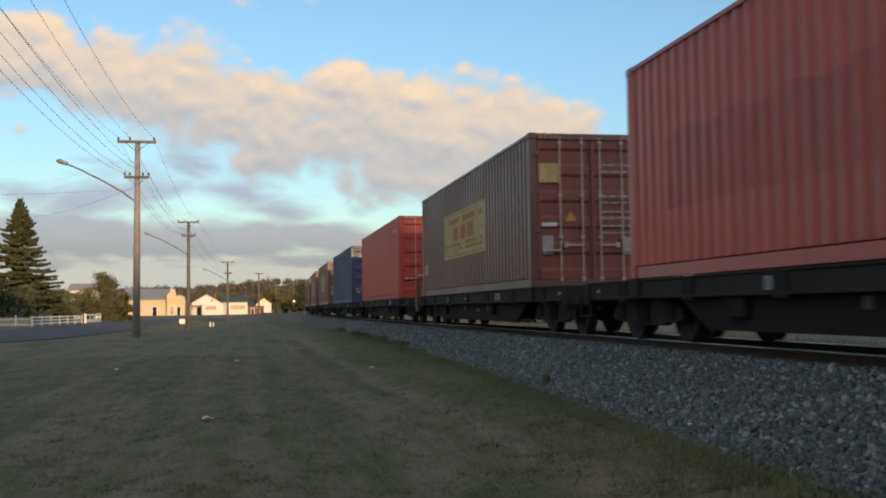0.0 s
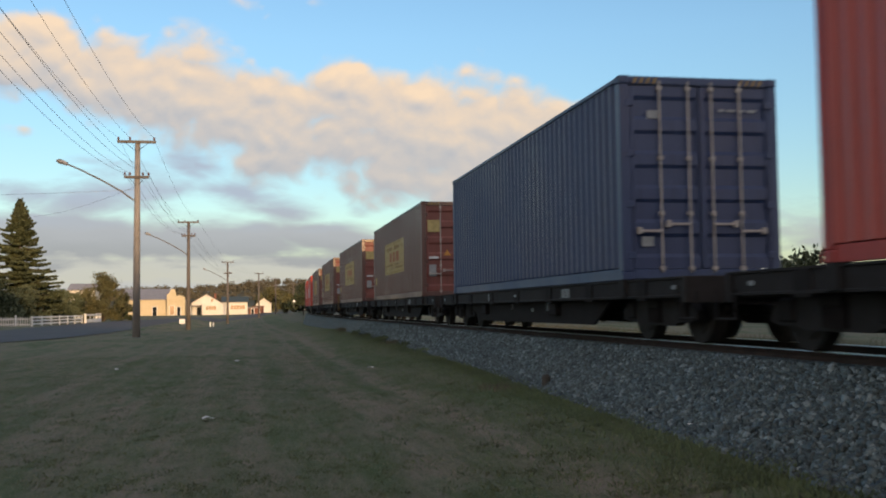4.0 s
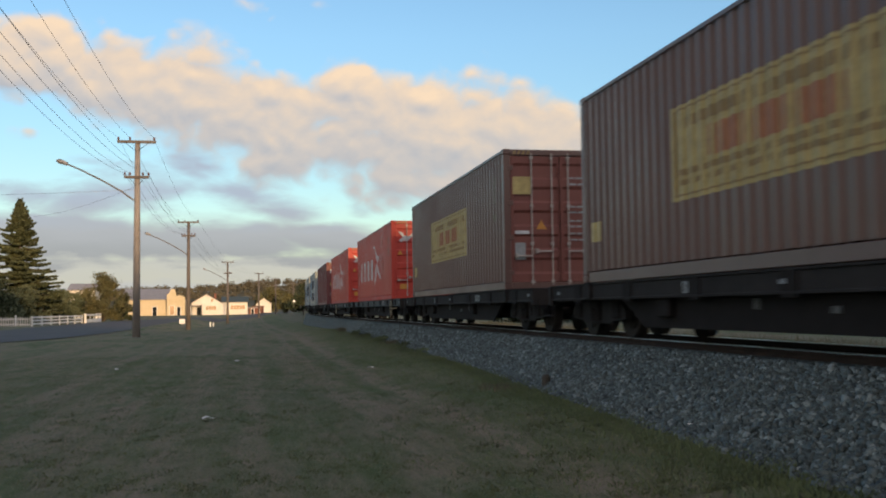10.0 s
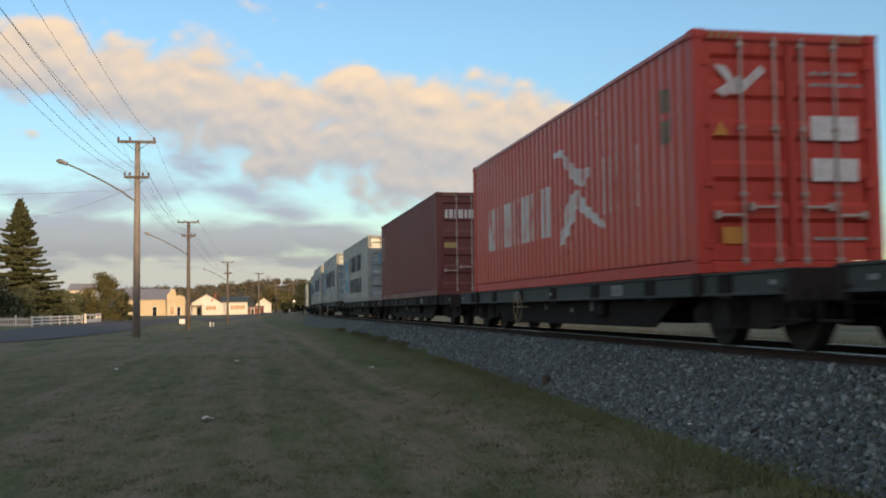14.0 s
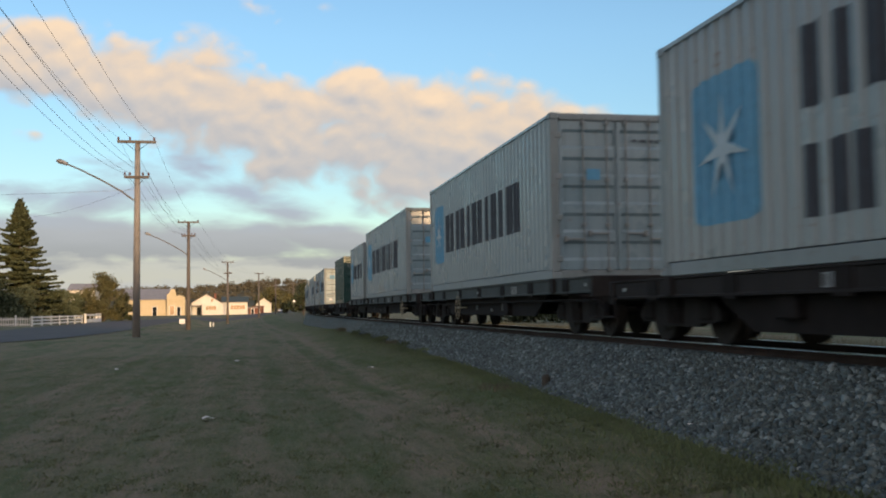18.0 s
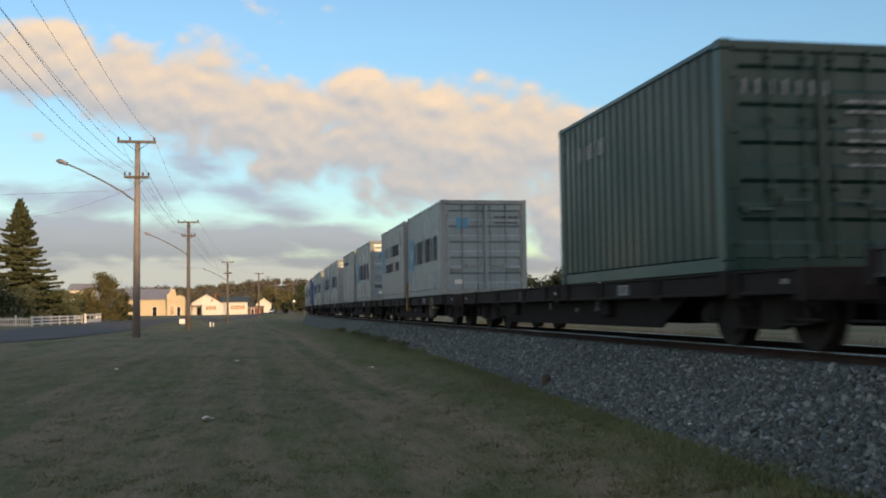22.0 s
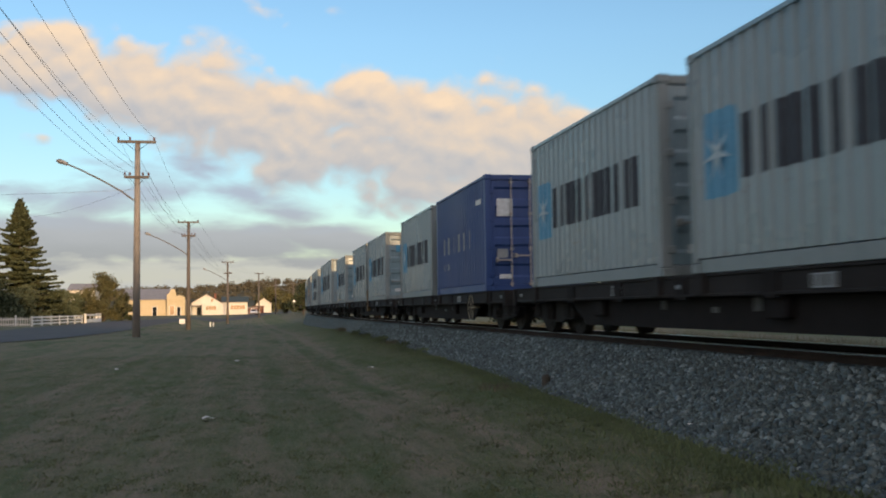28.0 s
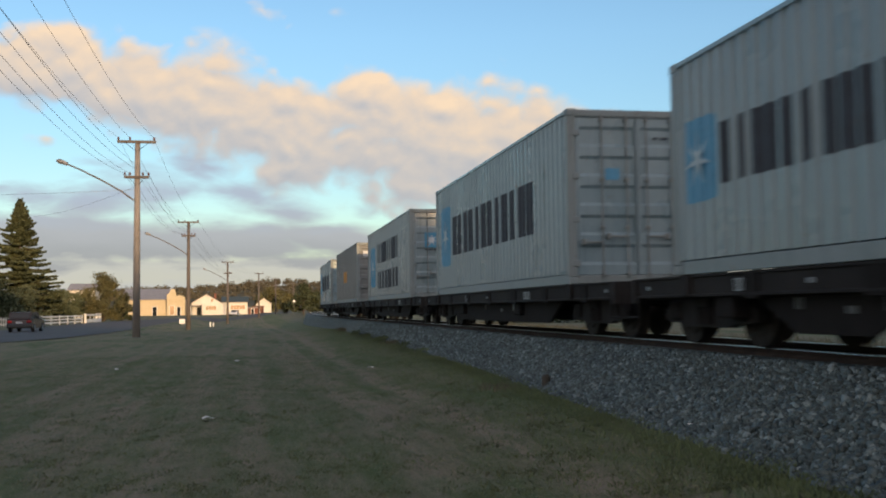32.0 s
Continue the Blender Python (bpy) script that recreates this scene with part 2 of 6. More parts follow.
M["pole_grey"] = mottled("silvered_pole_timber", (0.18, 0.165, 0.155), (0.29, 0.27, 0.25), 1.2, 0.9, 0, 14)
M["insulator"] = plain("brown_porcelain", (0.10, 0.04, 0.025), 0.2)
M["cable"] = plain("weathered_cable", (0.27, 0.255, 0.245), 0.6)
M["lamp_alu"] = plain("aluminium_lamp", (0.26, 0.26, 0.26), 0.6, 0.2)
M["lamp_arm"] = mottled("weathered_lamp_arm", (0.11, 0.10, 0.092), (0.18, 0.165, 0.15), 4, 0.8)
M["asphalt"] = mottled("worn_asphalt", (0.040, 0.040, 0.0405), (0.064, 0.064, 0.065), 0.25, 0.9, 0, 60, 0.3, 0.01)
M["bark"] = mottled("tree_bark", (0.06, 0.045, 0.03), (0.12, 0.09, 0.065), 3, 0.95, 0, 8, 0.5, 0.03)
M["cream_wall"] = mottled("cream_render_wall", (0.50, 0.43, 0.28), (0.58, 0.50, 0.34), 0.5, 0.85)
M["pale_wall"] = mottled("white_weatherboard", (0.62, 0.60, 0.54), (0.74, 0.71, 0.64), 0.7, 0.8)
M["roof_grey"] = mottled("grey_iron_roof", (0.24, 0.23, 0.225), (0.33, 0.315, 0.305), 0.8, 0.6)
M["roof_green"] = mottled("dark_green_iron_roof", (0.045, 0.06, 0.05), (0.075, 0.09, 0.075), 0.8, 0.6)
M["roof_dark"] = mottled("dark_tile_roof", (0.06, 0.05, 0.05), (0.10, 0.085, 0.08), 0.8, 0.8)
M["glass_dark"] = plain("dark_window_glass", (0.02, 0.025, 0.03), 0.08, 0, 0.1)
M["car_dark"] = plain("dark_maroon_car_paint", (0.018, 0.012, 0.014), 0.25, 0, 0.15)
M["car_white"] = plain("white_car_paint", (0.65, 0.66, 0.68), 0.25, 0, 0.08)
M["plastic_dark"] = plain("dark_plastic", (0.02, 0.02, 0.02), 0.5)
M["tail_red"] = plain("red_lamp_lens", (0.35, 0.01, 0.01), 0.2)
M["paper"] = plain("white_litter_paper", (0.7, 0.7, 0.68), 0.8, 0, 0.1)
M["brick"] = mottled("red_brown_brick", (0.14, 0.06, 0.04), (0.22, 0.10, 0.07), 0.8, 0.9)
M["stump"] = mottled("brown_timber_post", (0.032, 0.031, 0.026), (0.060, 0.056, 0.046), 12, 0.9)


def leaf_material(name, c0, c1, lift=0.0):
    m, nt, b, link = nodes(name)
    g = nt.nodes.new("ShaderNodeNewGeometry")
    if lift:
        # blades in a sward take the light of the sward's surface
        up = nt.nodes.new("ShaderNodeVectorMath")
        up.operation = "MULTIPLY_ADD"
        up.inputs[1].default_value = (1 - lift,) * 3
        up.inputs[2].default_value = (0, 0, lift)
        link(g.outputs["Normal"], up.inputs[0])
        unit = nt.nodes.new("ShaderNodeVectorMath")
        unit.operation = "NORMALIZE"
        link(up.outputs[0], unit.inputs[0])
        link(unit.outputs[0], b.inputs["Normal"])
    vec = mapped(nt, (1, 1, 1))
    big = noise_tex(nt, vec, 0.6, 2)
    a = ramp(nt, g.outputs["Random Per Island"], [(0.0, c0), (1.0, c1)])
    k = ramp(nt, big, [(0.3, tuple(0.7 * x for x in c0)), (0.7, tuple(1.15 * x for x in c1))])
    link(mixc(nt, 0.45, a, k), b.inputs["Base Color"])
    b.inputs["Roughness"].default_value = 0.7
    b.inputs["Specular IOR Level"].default_value = 0.25
    return m


def worn_white():
    """White lettering paint, flaked through to the red coat in upright streaks and patches."""
    m, nt, b, link = nodes("worn_white_marking")
    vec = mapped(nt, (1, 1, 1))
    st = nt.nodes.new("ShaderNodeMapping")
    st.inputs["Scale"].default_value = (5, 5, 0.7)
    link(vec, st.inputs[0])
    streak = noise_tex(nt, st.outputs[0], 2.0, 5, 0.6)
    patch = noise_tex(nt, vec, 1.3, 4, 0.6)
    mixed = nt.nodes.new("ShaderNodeMath")
    mixed.operation = "ADD"
    link(streak, mixed.inputs[0])
    link(patch, mixed.inputs[1])
    c = ramp(nt, mixed.outputs[0], [(0.0, (0.36, 0.04, 0.03)), (0.38, (0.36, 0.05, 0.04)), (0.45, (0.42, 0.36, 0.36)), (0.53, (0.44, 0.50, 0.53))])
    half = nt.nodes.new("ShaderNodeMath")
    half.operation = "MULTIPLY"
    half.inputs[1].default_value = 0.5
    link(mixed.outputs[0], half.inputs[0])
    link(half.outputs[0], c.node.inputs[0])
    link(c, b.inputs["Base Color"])
    b.inputs["Roughness"].default_value = 0.5
    return m


M["worn_white"] = worn_white()
M["needles"] = leaf_material("conifer_needles", (0.040, 0.057, 0.029), (0.100, 0.112, 0.053))
M["leaves"] = leaf_material("hedge_leaves", (0.055, 0.075, 0.04), (0.13, 0.145, 0.08))
M["leaves_dry"] = leaf_material("olive_leaves", (0.062, 0.070, 0.030), (0.150, 0.138, 0.060))
M["leaves_dark"] = leaf_material("dark_leaves", (0.030, 0.042, 0.022), (0.068, 0.082, 0.040))
M["grass_blade"] = leaf_material("grass_blades", (0.10, 0.125, 0.055), (0.20, 0.20, 0.11), 0.6)
M["tuft_blade"] = leaf_material("tufted_grass_blades", (0.062, 0.088, 0.034), (0.12, 0.14, 0.066), 0.6)
M["weed_blade"] = leaf_material("long_grass_blades", (0.080, 0.118, 0.042), (0.15, 0.185, 0.078), 0.75)
M["rank_blade"] = leaf_material("rank_grass_blades", (0.075, 0.080, 0.042), (0.15, 0.138, 0.082), 0.6)
M["woods"] = leaf_material("far_olive_leaves", (0.066, 0.066, 0.046), (0.140, 0.124, 0.080))
M["dry_blade"] = leaf_material("dry_grass_blades", (0.14, 0.125, 0.07), (0.23, 0.195, 0.12), 0.6)


def stone_material():
    m, nt, b, link = nodes("crushed_basalt")
    g = nt.nodes.new("ShaderNodeNewGeometry")
    vec = mapped(nt, (1, 1, 1))
    f = noise_tex(nt, vec, 25, 4)
    a = ramp(nt, g.outputs["Random Per Island"], [(0.0, (0.015, 0.025, 0.025)), (0.5, (0.049, 0.071, 0.070)), (0.86, (0.120, 0.158, 0.162)), (1.0, (0.27, 0.33, 0.33))])
    k = ramp(nt, f, [(0.35, (0.021, 0.032, 0.032)), (0.7, (0.110, 0.147, 0.144))])
    link(mixc(nt, 0.35, a, k), b.inputs["Base Color"])
    b.inputs["Roughness"].default_value = 0.6
    return m


M["stone"] = stone_material()


def bed_material():
    """Ballast seen from afar: stones as fine cells."""
    m, nt, b, link = nodes("ballast_bed")
    vec = mapped(nt, (1, 1, 1))
    v = val(nt, "ShaderNodeTexVoronoi", Scale=16.0)
    link(vec, v.inputs["Vector"])
    w = nt.nodes.new("ShaderNodeRGBToBW")
    link(v.outputs["Color"], w.inputs[0])
    big = noise_tex(nt, vec, 0.7, 3)
    a = ramp(nt, w.outputs[0], [(0.1, (0.017, 0.026, 0.026)), (0.6, (0.062, 0.086, 0.084)), (0.95, (0.16, 0.20, 0.195))])
    link(mixc(nt, ramp(nt, big, [(0.4, (0, 0, 0)), (0.75, (0.35, 0.35, 0.35))]), a, (0.09, 0.08, 0.065)), b.inputs["Base Color"])
    b.inputs["Roughness"].default_value = 0.95
    bump(nt, v.outputs["Distance"], 0.8, 0.03, b)
    return m


M["bed"] = bed_material()


def lawn_material():
    """Mown autumn grass: green and dry patches, long streaks along the mowing lines, scuffed soil."""
    m, nt, b, link = nodes("mown_grass_ground")
    vec = mapped(nt, (1, 1, 1))
    lines = nt.nodes.new("ShaderNodeMapping")
    lines.inputs["Scale"].default_value = (1.25, 0.10, 1)
    lines.inputs["Rotation"].default_value = (0, 0, radians(-2))
    link(vec, lines.inputs[0])
    mow = noise_tex(nt, lines.outputs[0], 1.0, 5, 0.65)
    drawn = nt.nodes.new("ShaderNodeMapping")
    drawn.inputs["Scale"].default_value = (1.15, 0.24, 1)
    link(vec, drawn.inputs[0])
    patch = noise_tex(nt, drawn.outputs[0], 0.5, 5, 0.65)
    mid = noise_tex(nt, drawn.outputs[0], 2.6, 5, 0.7)
    tuft = noise_tex(nt, drawn.outputs[0], 7.0, 4, 0.7)
    fine = noise_tex(nt, vec, 30, 5, 0.7)
    c = ramp(nt, mow, [(0.35, (0.080, 0.110, 0.047)), (0.50, (0.130, 0.138, 0.076)), (0.64, (0.20, 0.176, 0.120))])
    # the sward dries out towards the road
    sep = nt.nodes.new("ShaderNodeSeparateXYZ")
    link(vec, sep.inputs[0])
    away = val(nt, "ShaderNodeMapRange", From_Min=16.0, From_Max=60.0, To_Max=0.6)
    link(sep.outputs[1], away.inputs[0])
    c = mixc(nt, away.outputs[0], c, (0.20, 0.190, 0.112))
    foot = val(nt, "ShaderNodeMapRange", From_Min=2.4, From_Max=3.8, To_Max=0.7)
    link(sep.outputs[0], foot.inputs[0])
    bank = val(nt, "ShaderNodeMapRange", From_Min=7.5, From_Max=6.0, To_Max=0.7)
    link(sep.outputs[0], bank.inputs[0])
    strip = nt.nodes.new("ShaderNodeMath")
    strip.operation = "MULTIPLY"
    link(foot.outputs[0], strip.inputs[0])
    link(bank.outputs[0], strip.inputs[1])
    beyond = val(nt, "ShaderNodeMapRange", From_Min=6.5, From_Max=8.0, To_Max=0.8)
    link(sep.outputs[0], beyond.inputs[0])
    c = mixc(nt, beyond.outputs[0], c, (0.155, 0.15, 0.095))
    c = mixc(nt, ramp(nt, patch, [(0.50, (0, 0, 0)), (0.60, (0.85, 0.85, 0.85))]), c, (0.074, 0.110, 0.042))
    c = mixc(nt, ramp(nt, patch, [(0.36, (0.7, 0.7, 0.7)), (0.45, (0, 0, 0))]), c, (0.182, 0.156, 0.106))
    # bare wheel tracks along the verge, worn more in some stretches than in others
    sway = nt.nodes.new("ShaderNodeMath")
    sway.operation = "MULTIPLY_ADD"
    link(patch, sway.inputs[0])
    sway.inputs[1].default_value = 0.7
    link(sep.outputs[0], sway.inputs[2])
    for centre, half, most in ((2.80, 0.26, 0.85), (1.86, 0.22, 0.6), (0.38, 0.30, 0.5), (-0.55, 0.26, 0.55), (-2.3, 0.3, 0.4), (-3.2, 0.3, 0.4)):
        off = nt.nodes.new("ShaderNodeMath")
        off.operation = "SUBTRACT"
        link(sway.outputs[0], off.inputs[0])
        off.inputs[1].default_value = centre
        size = nt.nodes.new("ShaderNodeMath")
        size.operation = "ABSOLUTE"
        link(off.outputs[0], size.inputs[0])
        band = val(nt, "ShaderNodeMapRange", From_Min=half, From_Max=0.06, To_Max=most)
        band.interpolation_type = "SMOOTHSTEP"
        link(size.outputs[0], band.inputs[0])
        worn = nt.nodes.new("ShaderNodeMath")
        worn.operation = "MULTIPLY"
        link(band.outputs[0], worn.inputs[0])
        link(ramp(nt, mid, [(0.34, (0.25, 0.25, 0.25)), (0.58, (1, 1, 1))]), worn.inputs[1])
        c = mixc(nt, worn.outputs[0], c, (0.225, 0.192, 0.138))
    c = mixc(nt, ramp(nt, mid, [(0.50, (0, 0, 0)), (0.62, (0.6, 0.6, 0.6))]), c, (0.182, 0.156, 0.106))
    c = mixc(nt, ramp(nt, mid, [(0.36, (0.55, 0.55, 0.55)), (0.46, (0, 0, 0))]), c, (0.070, 0.104, 0.040))
    c = mixc(nt, ramp(nt, tuft, [(0.54, (0, 0, 0)), (0.66, (0.4, 0.4, 0.4))]), c, (0.055, 0.080, 0.034))
    c = mixc(nt, ramp(nt, tuft, [(0.30, (0.4, 0.4, 0.4)), (0.40, (0, 0, 0))]), c, (0.225, 0.20, 0.142))
    c = mixc(nt, strip.outputs[0], c, (0.088, 0.122, 0.048))
    c = mixc(nt, 0.6, c, ramp(nt, fine, [(0.3, (0.47, 0.48, 0.53)), (0.7, (1.30, 1.32, 1.44))]), "MULTIPLY")
    link(c, b.inputs["Base Color"])
    b.inputs["Roughness"].default_value = 0.95
    b.inputs["Specular IOR Level"].default_value = 0.15
    bump(nt, fine, 0.6, 0.03, b)
    return m


M["lawn"] = lawn_material()


def cloud_material(name, blobs, freq, amps, edge, shade, colours, seed, sun=(0.005, 0.016)):
    """Cloud on a far sheet. blobs: (x, y, half width, half height, turn, weight) in sheet units; billows and noise break up their edges.
    The colours run from the shaded underside to the sunlit top, by the density's slope towards the sun."""
    m = bpy.data.materials.new(name)
    m.use_nodes = True
    nt = m.node_tree
    nt.nodes.clear()
    link = nt.links.new

    def calc(op, a, b):
        n = nt.nodes.new("ShaderNodeMath")
        n.operation = op
        for sock, x in zip(n.inputs, (a, b)):
            if isinstance(x, (int, float)):
                sock.default_value = x
            else:
                link(x, sock)
        return n.outputs[0]

    def moved(vec, dx, dy, scale=(1, 1, 1)):
        mp = nt.nodes.new("ShaderNodeMapping")
        mp.inputs["Scale"].default_value = scale
        mp.inputs["Location"].default_value = (dx, dy, 0)
        link(vec, mp.inputs[0])
        return mp.outputs[0]

    def billow(vec, scale):
        v = val(nt, "ShaderNodeTexVoronoi", Scale=scale)
        v.feature = "SMOOTH_F1"
        v.inputs["Smoothness"].default_value = 0.6
        link(vec, v.inputs["Vector"])
        return calc("SUBTRACT", 0.42, v.outputs["Distance"])

    def field(vec, full):
        total = None
        for x, y, a, b, turn, w in blobs:
            mp = nt.nodes.new("ShaderNodeMapping")
            mp.vector_type = "TEXTURE"
            mp.inputs["Location"].default_value = (x, y, 0)
            mp.inputs["Rotation"].default_value = (0, 0, radians(turn))
            mp.inputs["Scale"].default_value = (a, b, 1)
            link(vec, mp.inputs[0])
            g = nt.nodes.new("ShaderNodeTexGradient")
            g.gradient_type = "SPHERICAL"
            link(mp.outputs[0], g.inputs[0])
            v = calc("MULTIPLY", calc("POWER", g.outputs["Fac"], 0.7), w)
            total = v if total is None else calc("MAXIMUM", total, v)
        q = moved(vec, seed, seed * 0.7, freq)
        wob = nt.nodes.new("ShaderNodeTexNoise")
        wob.inputs["Scale"].default_value, wob.inputs["Detail"].default_value = 1.4, 3.0
        link(q, wob.inputs["Vector"])
        wv = nt.nodes.new("ShaderNodeVectorMath")
        wv.operation = "MULTIPLY_ADD"
        wv.inputs[1].default_value = (0.5, 0.5, 0.0)
        link(wob.outputs["Color"], wv.inputs[0])
        link(q, wv.inputs[2])
        q = wv.outputs[0]
        n1 = calc("SUBTRACT", noise_tex(nt, q, 1.0, 8, 0.58), 0.5)
        d = calc("ADD", total, calc("MULTIPLY", n1, amps[0]))
        if amps[1]:
            d = calc("ADD", d, calc("MULTIPLY", billow(q, 1.7), amps[1]))
        if amps[2]:
            d = calc("ADD", d, calc("MULTIPLY", billow(q, 4.2), amps[2]))
        return total, d, n1

    vec = mapped(nt, (1 / SHEET, 1 / SHEET, 1 / SHEET))
    total, d, n1 = field(vec, True)
    up = field(moved(vec, sun[0], sun[1]), False)[1]
    gate = ramp(nt, total, [(0.0, (0, 0, 0)), (0.3, (1, 1, 1))])
    thick = nt.nodes.new("ShaderNodeMapRange")
    thick.interpolation_type = "SMOOTHSTEP"
    thick.inputs["From Min"].default_value, thick.inputs["From Max"].default_value, thick.inputs["To Max"].default_value = edge
    link(d, thick.inputs["Value"])
    alpha = calc("MULTIPLY", thick.outputs[0], gate)
    sep = nt.nodes.new("ShaderNodeSeparateXYZ")
    link(vec, sep.inputs[0])
    axis = calc("ADD", calc("MULTIPLY", sep.outputs[1], shade[1]), calc("MULTIPLY", sep.outputs[0], shade[0]))
    lit = calc("ADD", calc("ADD", axis, shade[2]), calc("MULTIPLY", calc("SUBTRACT", d, up), shade[3]))
    lit = calc("ADD", lit, calc("MULTIPLY", n1, shade[4]))
    em = nt.nodes.new("ShaderNodeEmission")
    link(ramp(nt, lit, colours), em.inputs[0])
    tr = nt.nodes.new("ShaderNodeBsdfTransparent")
    mx = nt.nodes.new("ShaderNodeMixShader")
    out = nt.nodes.new("ShaderNodeOutputMaterial")
    link(alpha, mx.inputs[0])
    link(tr.outputs[0], mx.inputs[1])
    link(em.outputs[0], mx.inputs[2])
    link(mx.outputs[0], out.inputs[0])
    return m


SHEET = 1784.0


def px_blob(px, py, a, b, turn=0, w=1.0):
    """Sheet units: thousandths of the picture's pixels from its middle, y up."""
    return ((px - 784) / 1000, (441 - py) / 1000, a / 1000, b / 1000, turn, w)


# the cloud band's middle line and half depth, from one side of the sky to the other
BAND = [(-330, 90, 80), (-200, 96, 70), (-90, 104, 62), (22, 117, 60), (122, 116, 74), (222, 155, 74), (322, 172, 88), (422, 208, 76), (522, 242, 88), (622, 246, 104), (722, 264, 98), (822, 258, 106), (902, 250, 112), (965, 262, 92)]
M["cloud"] = cloud_material("sunlit_cloud", [px_blob(x, y, 185, h / 0.62, -10, 1.05) for x, y, h in BAND] + [
    px_blob(97, 72, 95, 62, 0, 0.95), px_blob(365, 108, 110, 46, 4, 0.85), px_blob(477, 172, 74, 54, 0, 1.0), px_blob(627, 160, 92, 58, 0, 1.05), px_blob(762, 182, 70, 44, 0, 1.0), px_blob(905, 152, 150, 62, -8, 0.72), px_blob(985, 385, 130, 170, 0, 0.95),
    px_blob(440, 8, 100, 34, -18, 0.46), px_blob(530, 22, 100, 36, 14, 0.46), px_blob(60, 235, 90, 30, -6, 0.5)],
    (6, 8, 6), (0.95, 0.40, 0.30), (0.27, 0.66, 0.94), (0.22, 1.95, 0.11, 0.95, 0.40),
    [(0.0, (0.258, 0.246, 0.240)), (0.25, (0.315, 0.280, 0.250)), (0.5, (0.385, 0.316, 0.252)), (0.75, (0.475, 0.355, 0.243)), (1.0, (0.56, 0.395, 0.240))], 3.1)
M["cloud_bank"] = cloud_material("grey_cloud_bank", [
    px_blob(180, 425, 640, 74, -1, 1.05), px_blob(-350, 410, 420, 80, 0, 1.0), px_blob(440, 345, 150, 60, -16, 0.72), px_blob(350, 288, 130, 50, -22, 0.76), px_blob(505, 372, 150, 44, -8, 0.74), px_blob(634, 368, 60, 28, -8, 0.6),
    px_blob(180, 350, 260, 80, 6, 0.8), px_blob(150, 280, 90, 24, 0, 0.55), px_blob(60, 345, 220, 44, 0, 0.65), px_blob(590, 422, 190, 46, -4, 0.95), px_blob(300, 512, 2600, 78, 0, 1.6), px_blob(1500, 420, 900, 200, 0, 0.5)],
    (4.5, 14, 4.5), (1.0, 0.2, 0.15), (0.24, 0.74, 0.92), (0.0, 5.0, 0.5, 0.2, 0.15),
    [(0.10, (0.275, 0.265, 0.25)), (0.22, (0.295, 0.283, 0.264)), (0.30, (0.325, 0.302, 0.245)), (0.36, (0.32, 0.298, 0.25)), (0.43, (0.205, 0.196, 0.192)), (0.7, (0.245, 0.232, 0.226)), (1.0, (0.25, 0.26, 0.285))], 8.4)
# ---- the railway's line ----
TRACK_X, RAIL_Z, BEND_Y, BEND_R = 6.41, 0.95, 55.0, 1700.0
DECK = RAIL_Z + 0.86


def line_at(s):
    """The track's centre and heading s metres along it."""
    if s <= BEND_Y:
        return TRACK_X, s, 0.0
    a = (s - BEND_Y) / BEND_R
    return TRACK_X + BEND_R * (1 - math.cos(a)), BEND_Y + BEND_R * math.sin(a), a


def track_x(y):
    y = np.asarray(y, dtype=float)
    return TRACK_X + np.where(y > BEND_Y, (y - BEND_Y) ** 2 / (2 * BEND_R), 0.0)


def base_z(y, x=0.0):
    """The verge dips between the road and the line; the road's side stays level."""
    y, x = np.asarray(y, dtype=float), np.asarray(x, dtype=float)
    dip = np.interp(y, [-400, 59, 106, 184, 250, 300], [0, 0, -0.45, -0.9, -0.5, 0]) * np.clip((x + 9.4) / 3.0, 0, 1)
    return dip + np.interp(y, [-400, 250, 300, 420, 900, 3500], [0, 0, 0.25, 0.6, 2.0, 2.0])


def toe_x(y):
    return np.interp(y, [-60, 6, 10, 14, 18, 39, 60], [3.6, 3.77, 3.92, 4.10, 4.36, 4.88, 4.9]) + track_x(y) - TRACK_X


def ground_z(x, y):
    """Height of the grass: level, rising a little towards the ballast."""
    x, y = np.asarray(x, dtype=float), np.asarray(y, dtype=float)
    t = np.clip((x - (toe_x(y) - 2.8)) / 2.8, 0, 1)
    rise = 0.28 * t * t * (3 - 2 * t)
    near = np.clip(1 - (y - 150) / 60, 0, 1)
    wob = 0.05 * np.sin(x * 0.7 + 0.3 * y) * np.sin(y * 0.23 + 1.0) * np.clip(1 - np.abs(y - 30) / 60, 0, 1) * (1 - t)
    return base_z(y, x) + rise * near + wob


